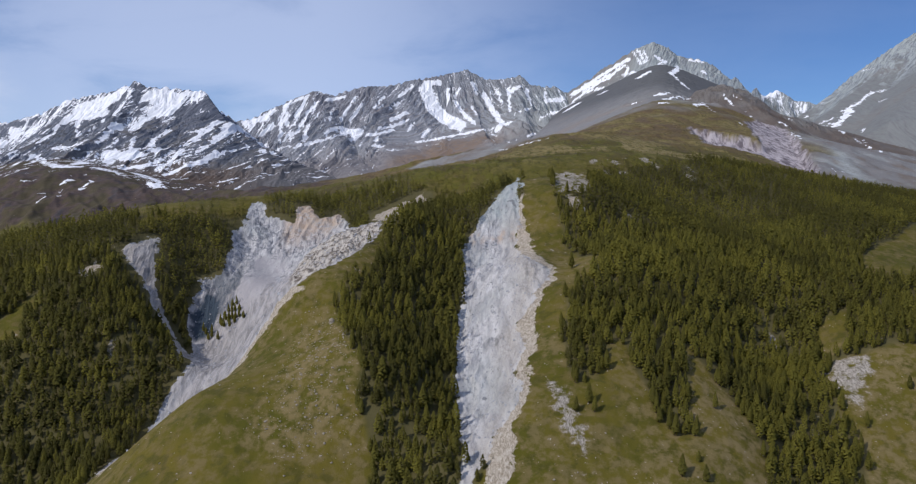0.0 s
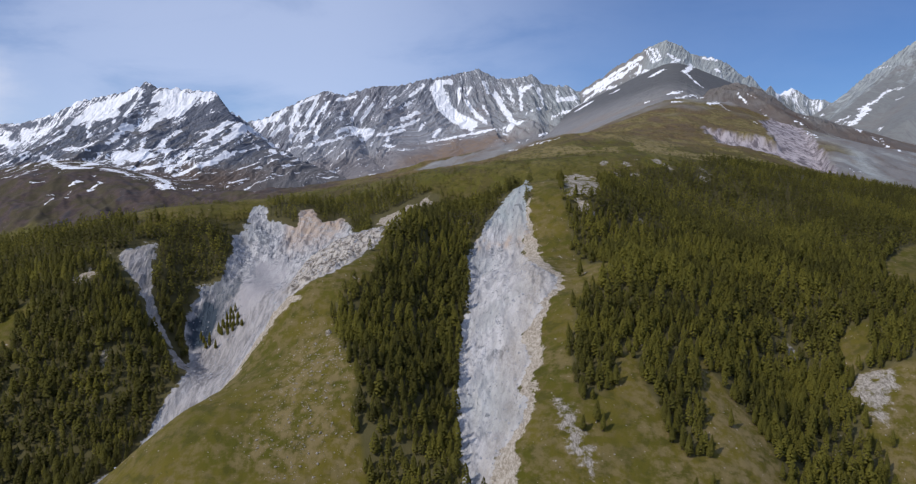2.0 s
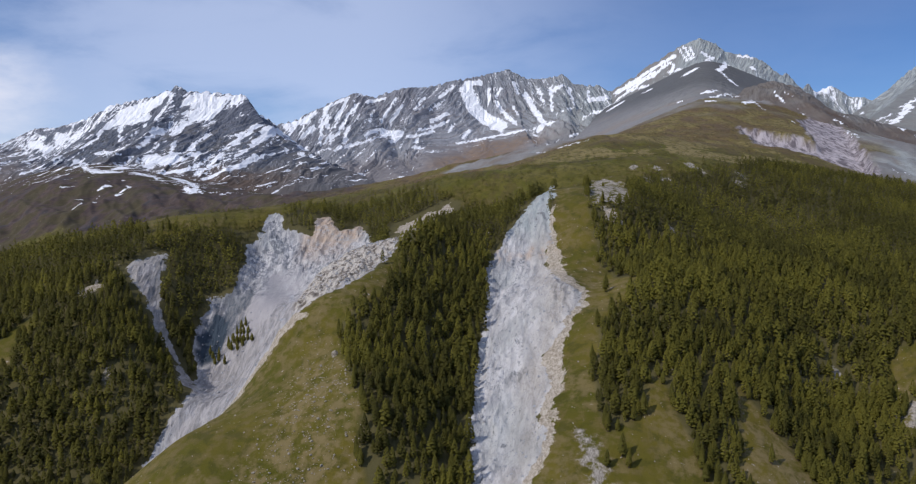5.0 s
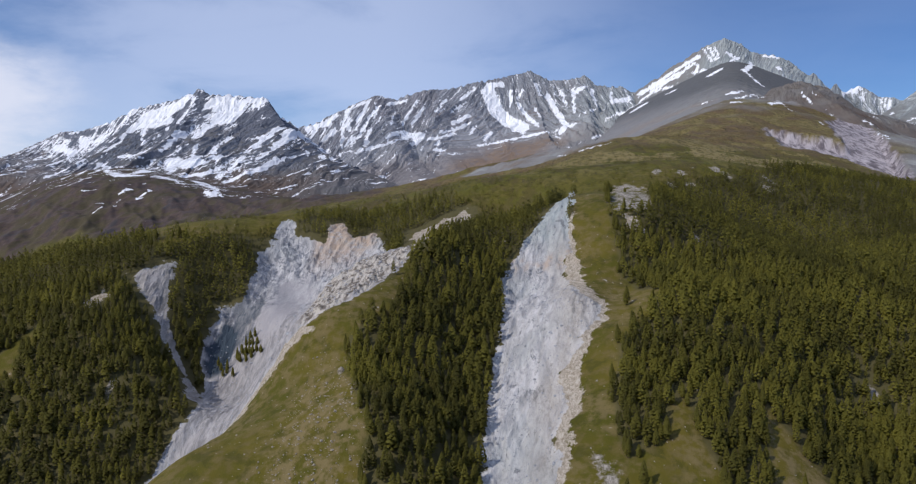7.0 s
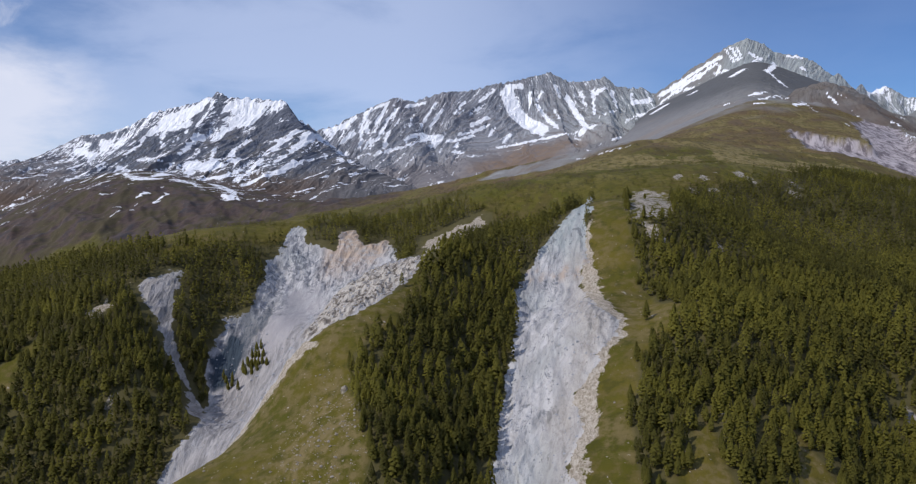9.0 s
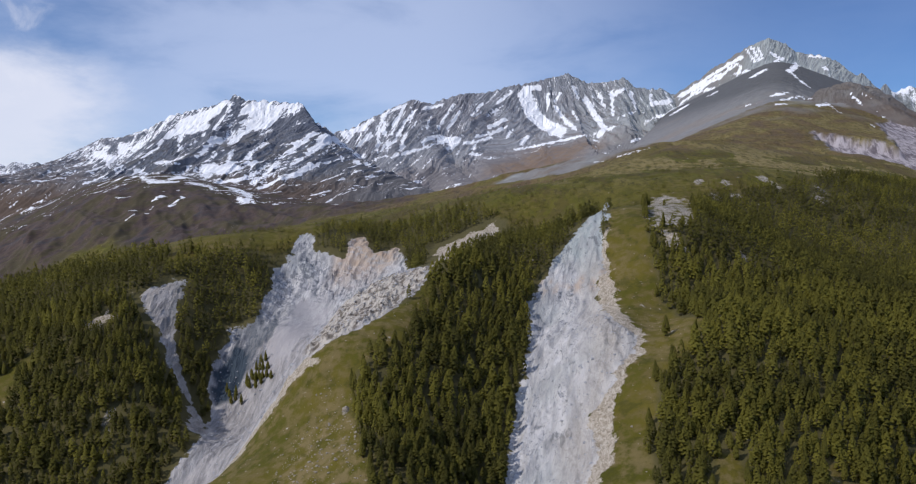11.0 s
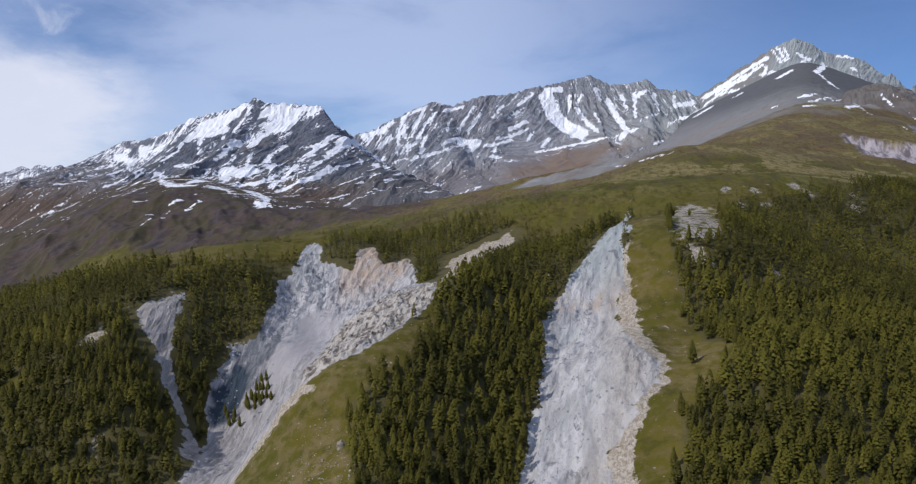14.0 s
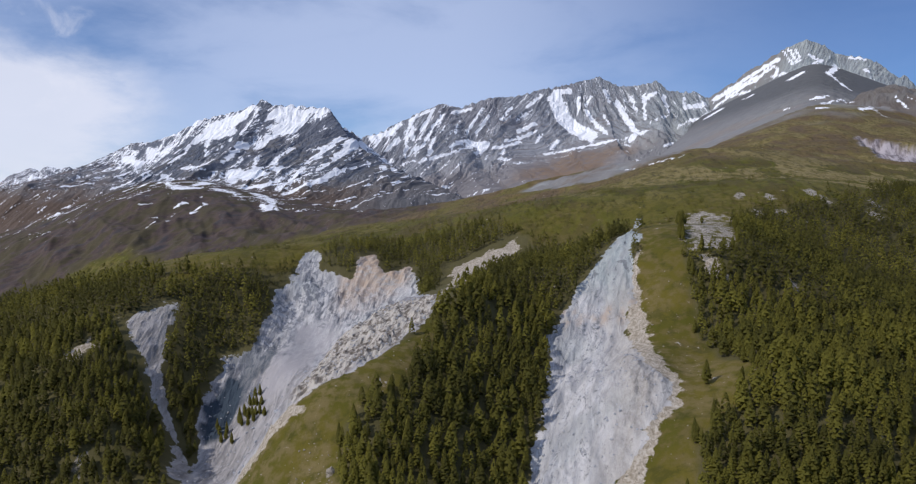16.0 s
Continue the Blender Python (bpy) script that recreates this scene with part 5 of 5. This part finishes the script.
PINES = [
    conifer(101, 10.5, 0.40, 1.6, 0.45, "full dark green conifer standing alone in the grass"),
    conifer(102, 8.0, 0.44, 1.2, 0.30, "broad dark green conifer on the open slope"),
    conifer(103, 9.2, 0.34, 1.1, 0.65, "slim olive green conifer at the forest edge"),
    conifer(104, 5.5, 0.50, 1.4, 0.55, "small bushy young conifer in the meadow"),
]
LONE = [(64, 383), (57, 378), (66, 378), (110, 356), (100, 347), (111, 347), (128, 389), (107, 370), (103, 369), (246, 426), (213, 406), (64, 396)]
LONE += [(77, 405), (97, 376), (148, 390), (143, 393), (73, 509), (-48, 505), (84, 742), (101, 745), (87, 734), (-53, 488)]
plant(PINES, LONE)
SHRUBS = [
    conifer(111, 6.0, 0.46, 1.6, 0.60, "low green conifer growing on the rubble floor"),
    conifer(112, 7.5, 0.36, 1.2, 0.40, "slim dark conifer rooted in landslide rubble"),
]
CLUMP = [(-182, 603), (-178, 603), (-175, 602), (-172, 600), (-169, 598), (-166, 597), (-162, 594), (-178, 598), (-173, 596), (-169, 595), (-186, 594), (-180, 589), (-188, 592)]
CLUMP += [(-183, 606), (-180, 607), (-177, 608), (-174, 606), (-171, 604), (-175, 611), (-171, 609), (-167, 602), (-175, 600), (-180, 600), (-194, 599), (-191, 596), (-187, 597)]
plant(SHRUBS, CLUMP)

# trees along the edges of wood and meadow
EDGE = [
    conifer(121, 8.5, 0.38, 1.3, 0.50, "olive green conifer at the edge of the wood"),
    conifer(122, 7.0, 0.42, 1.8, 0.62, "rounded yellow-green conifer at the edge of the wood"),
    conifer(123, 10.0, 0.34, 1.1, 0.32, "tall dark conifer at the edge of the wood"),
]
ex, ey = rng.uniform(-330, 330, 30000), rng.uniform(335, 720, 30000)
ok = in_view(ex, ey)
ex, ey = ex[ok], ey[ok]
dens = wood_density(ex, ey)
cover = covers(ex, ey)
ok = (dens > 0.04) & (dens < 0.35) & (cover["meadow"] > 0.3) & (cover["rubble"] < 0.05) & (inside(ex, ey, "cirque") < -22) & (cover["sand"] < 0.15) & (inside(ex, ey, "slide") < -9)
ex, ey = ex[ok][:170], ey[ok][:170]
plant(EDGE, list(zip(ex, ey)))


# ---- boulders and loose stones ----
def stone_mesh(seed, finer):
    rnd = random.Random(seed)
    bm = bmesh.new()
    bmesh.ops.create_icosphere(bm, subdivisions=2 if finer else 1, radius=1.0)
    sx, sy, sz = rnd.uniform(0.8, 1.3), rnd.uniform(0.7, 1.1), rnd.uniform(0.55, 0.85)
    for v in bm.verts:
        bump = 1 + 0.28 * noise.noise(v.co * 1.3 + Vector((seed, 0, 0))) + (0.16 * noise.noise(v.co * 3.1 + Vector((0, seed, 0))) if finer else rnd.uniform(-0.12, 0.12))
        v.co = Vector((v.co.x * sx, v.co.y * sy, v.co.z * sz)) * bump
    verts = np.array([v.co[:] for v in bm.verts])
    faces = np.array([[v.index for v in f.verts] for f in bm.faces])
    bm.free()
    return verts, faces


def make_boulder(seed, label):
    v, f = stone_mesh(seed, True)
    return tagged(sheet("boulder", v, f, {}, STONE, False), label, "boulder", "boulders on the grass rib")


BOULDERS = [make_boulder(k, "pale grey angular boulder half sunk in grass") for k in (1, 2, 3, 4)]
bx, by = rng.uniform(-120, -40, 900), rng.uniform(340, 470, 900)
ok = (patches(bx, by, 4, "boulder_field") > 0.7)
bx, by = bx[ok][:64], by[ok][:64]
bx[0], by[0] = -72, 449
bz = ground_height(bx, by)
for k in range(len(bx)):
    size = 1.9 if k == 0 else rng.uniform(0.35, 0.8)
    m = pose(bx[k], by[k], bz[k] + 0.1 * size, rng.uniform(-15, 15), rng.uniform(-15, 15), rng.uniform(0, 360)) @ Matrix.Scale(size, 4)
    if k < len(BOULDERS):
        BOULDERS[k].matrix_basis = m
    else:
        mate = copy_thing(BOULDERS[k % len(BOULDERS)], m)
        mate.matrix_basis = m


def scatter_stones(name, label, x, y, sizes, mat):
    shapes = [stone_mesh(50 + k, False) for k in range(6)]
    z = ground_height(x, y)
    vs, fs, count = [], [], 0
    which, turn = rng.integers(0, 6, len(x)), rng.uniform(0, 2 * np.pi, len(x))
    for k, (v, f) in enumerate(shapes):
        i = np.nonzero(which == k)[0]
        c, s, h = np.cos(turn[i])[:, None], np.sin(turn[i])[:, None], sizes[i][:, None]
        vs.append(np.stack([(v[:, 0] * c - v[:, 1] * s) * h + x[i][:, None], (v[:, 0] * s + v[:, 1] * c) * h + y[i][:, None], v[:, 2] * h + z[i][:, None]], -1).reshape(-1, 3))
        fs.append((f[None] + (count + np.arange(len(i))[:, None, None] * len(v))).reshape(-1, 3))
        count += len(i) * len(v)
    return tagged(sheet(name, np.concatenate(vs), np.concatenate(fs), {}, mat, False), label, "stones", kind="stuff")


sx, sy = rng.uniform(-220, 260, 60000), rng.uniform(335, 620, 60000)
c = covers(sx, sy)
field = patches(sx, sy, 10, "boulder_field")
chance = 0.55 * field + 0.05 * c["meadow"] + 0.22 * c["sand"]
chance *= (c["rubble"] < 0.2)
ok = rng.random(len(sx)) < chance * 0.9
ok[np.nonzero(ok)[0][4200:]] = False
scatter_stones("scattered_stones", "small pale stones strewn over the dry grass", sx[ok], sy[ok], rng.gamma(2.5, 0.08, int(ok.sum())) + 0.10, STONE)
ok = (c["rubble"] > 0.6) & (rng.random(len(sx)) < 0.16)
ok[np.nonzero(ok)[0][1800:]] = False
scatter_stones("slide_blocks", "loose grey blocks lying on the landslide rubble", sx[ok], sy[ok], rng.gamma(2.2, 0.14, int(ok.sum())) + 0.15, RUBBLE)


# ---- dwarf shrubs of the upland heath ----
hx, hy = rng.uniform(-420, 560, 26000), 760 + 840 * rng.random(26000) ** 1.5
drift = fbm(hx / 70, hy / 110, 4, 71) + 0.5 * fbm(hx / 18, hy / 30, 2, 73)
ok = (np.abs(hx + 20) < 0.50 * hy) & (patches(hx, hy, 20, "treeline") < 0.5) & (rng.random(len(hx)) < smooth(-0.25, 0.6, drift))
hx, hy = hx[ok][:9000], hy[ok][:9000]
tufts = [crown_mesh(random.Random(200 + k), 4, 1.0, 1.1, 2.0) for k in range(4)]
hz, which, size = ground_height(hx, hy), rng.integers(0, 4, len(hx)), rng.uniform(1.1, 3.0, len(hx)) * smooth(1500, 800, hy) + 0.5
vs, fs, ns, tones, count = [], [], [], [], 0
for k, (v, f, n) in enumerate(tufts):
    i = np.nonzero(which == k)[0]
    vs.append((v[None] * size[i][:, None, None] + np.stack([hx[i], hy[i], hz[i] - 0.1], 1)[:, None]).reshape(-1, 3))
    ns.append(np.tile(n, (len(i), 1)))
    fs.append((f[None] + (count + np.arange(len(i))[:, None, None] * len(v))).reshape(-1, 3))
    tones.append(np.repeat(rng.uniform(0, 0.45, len(i)), len(v)))
    count += len(i) * len(v)
shrubs = sheet("heath_shrubs", np.concatenate(vs), np.concatenate(fs), {"tint": np.concatenate(tones)}, NEEDLES, True)
shrubs.data.normals_split_custom_set_from_vertices(np.concatenate(ns).astype(np.float32))
tagged(shrubs, "low dark dwarf shrubs dotting the brown upland heath", "shrubs", kind="stuff")
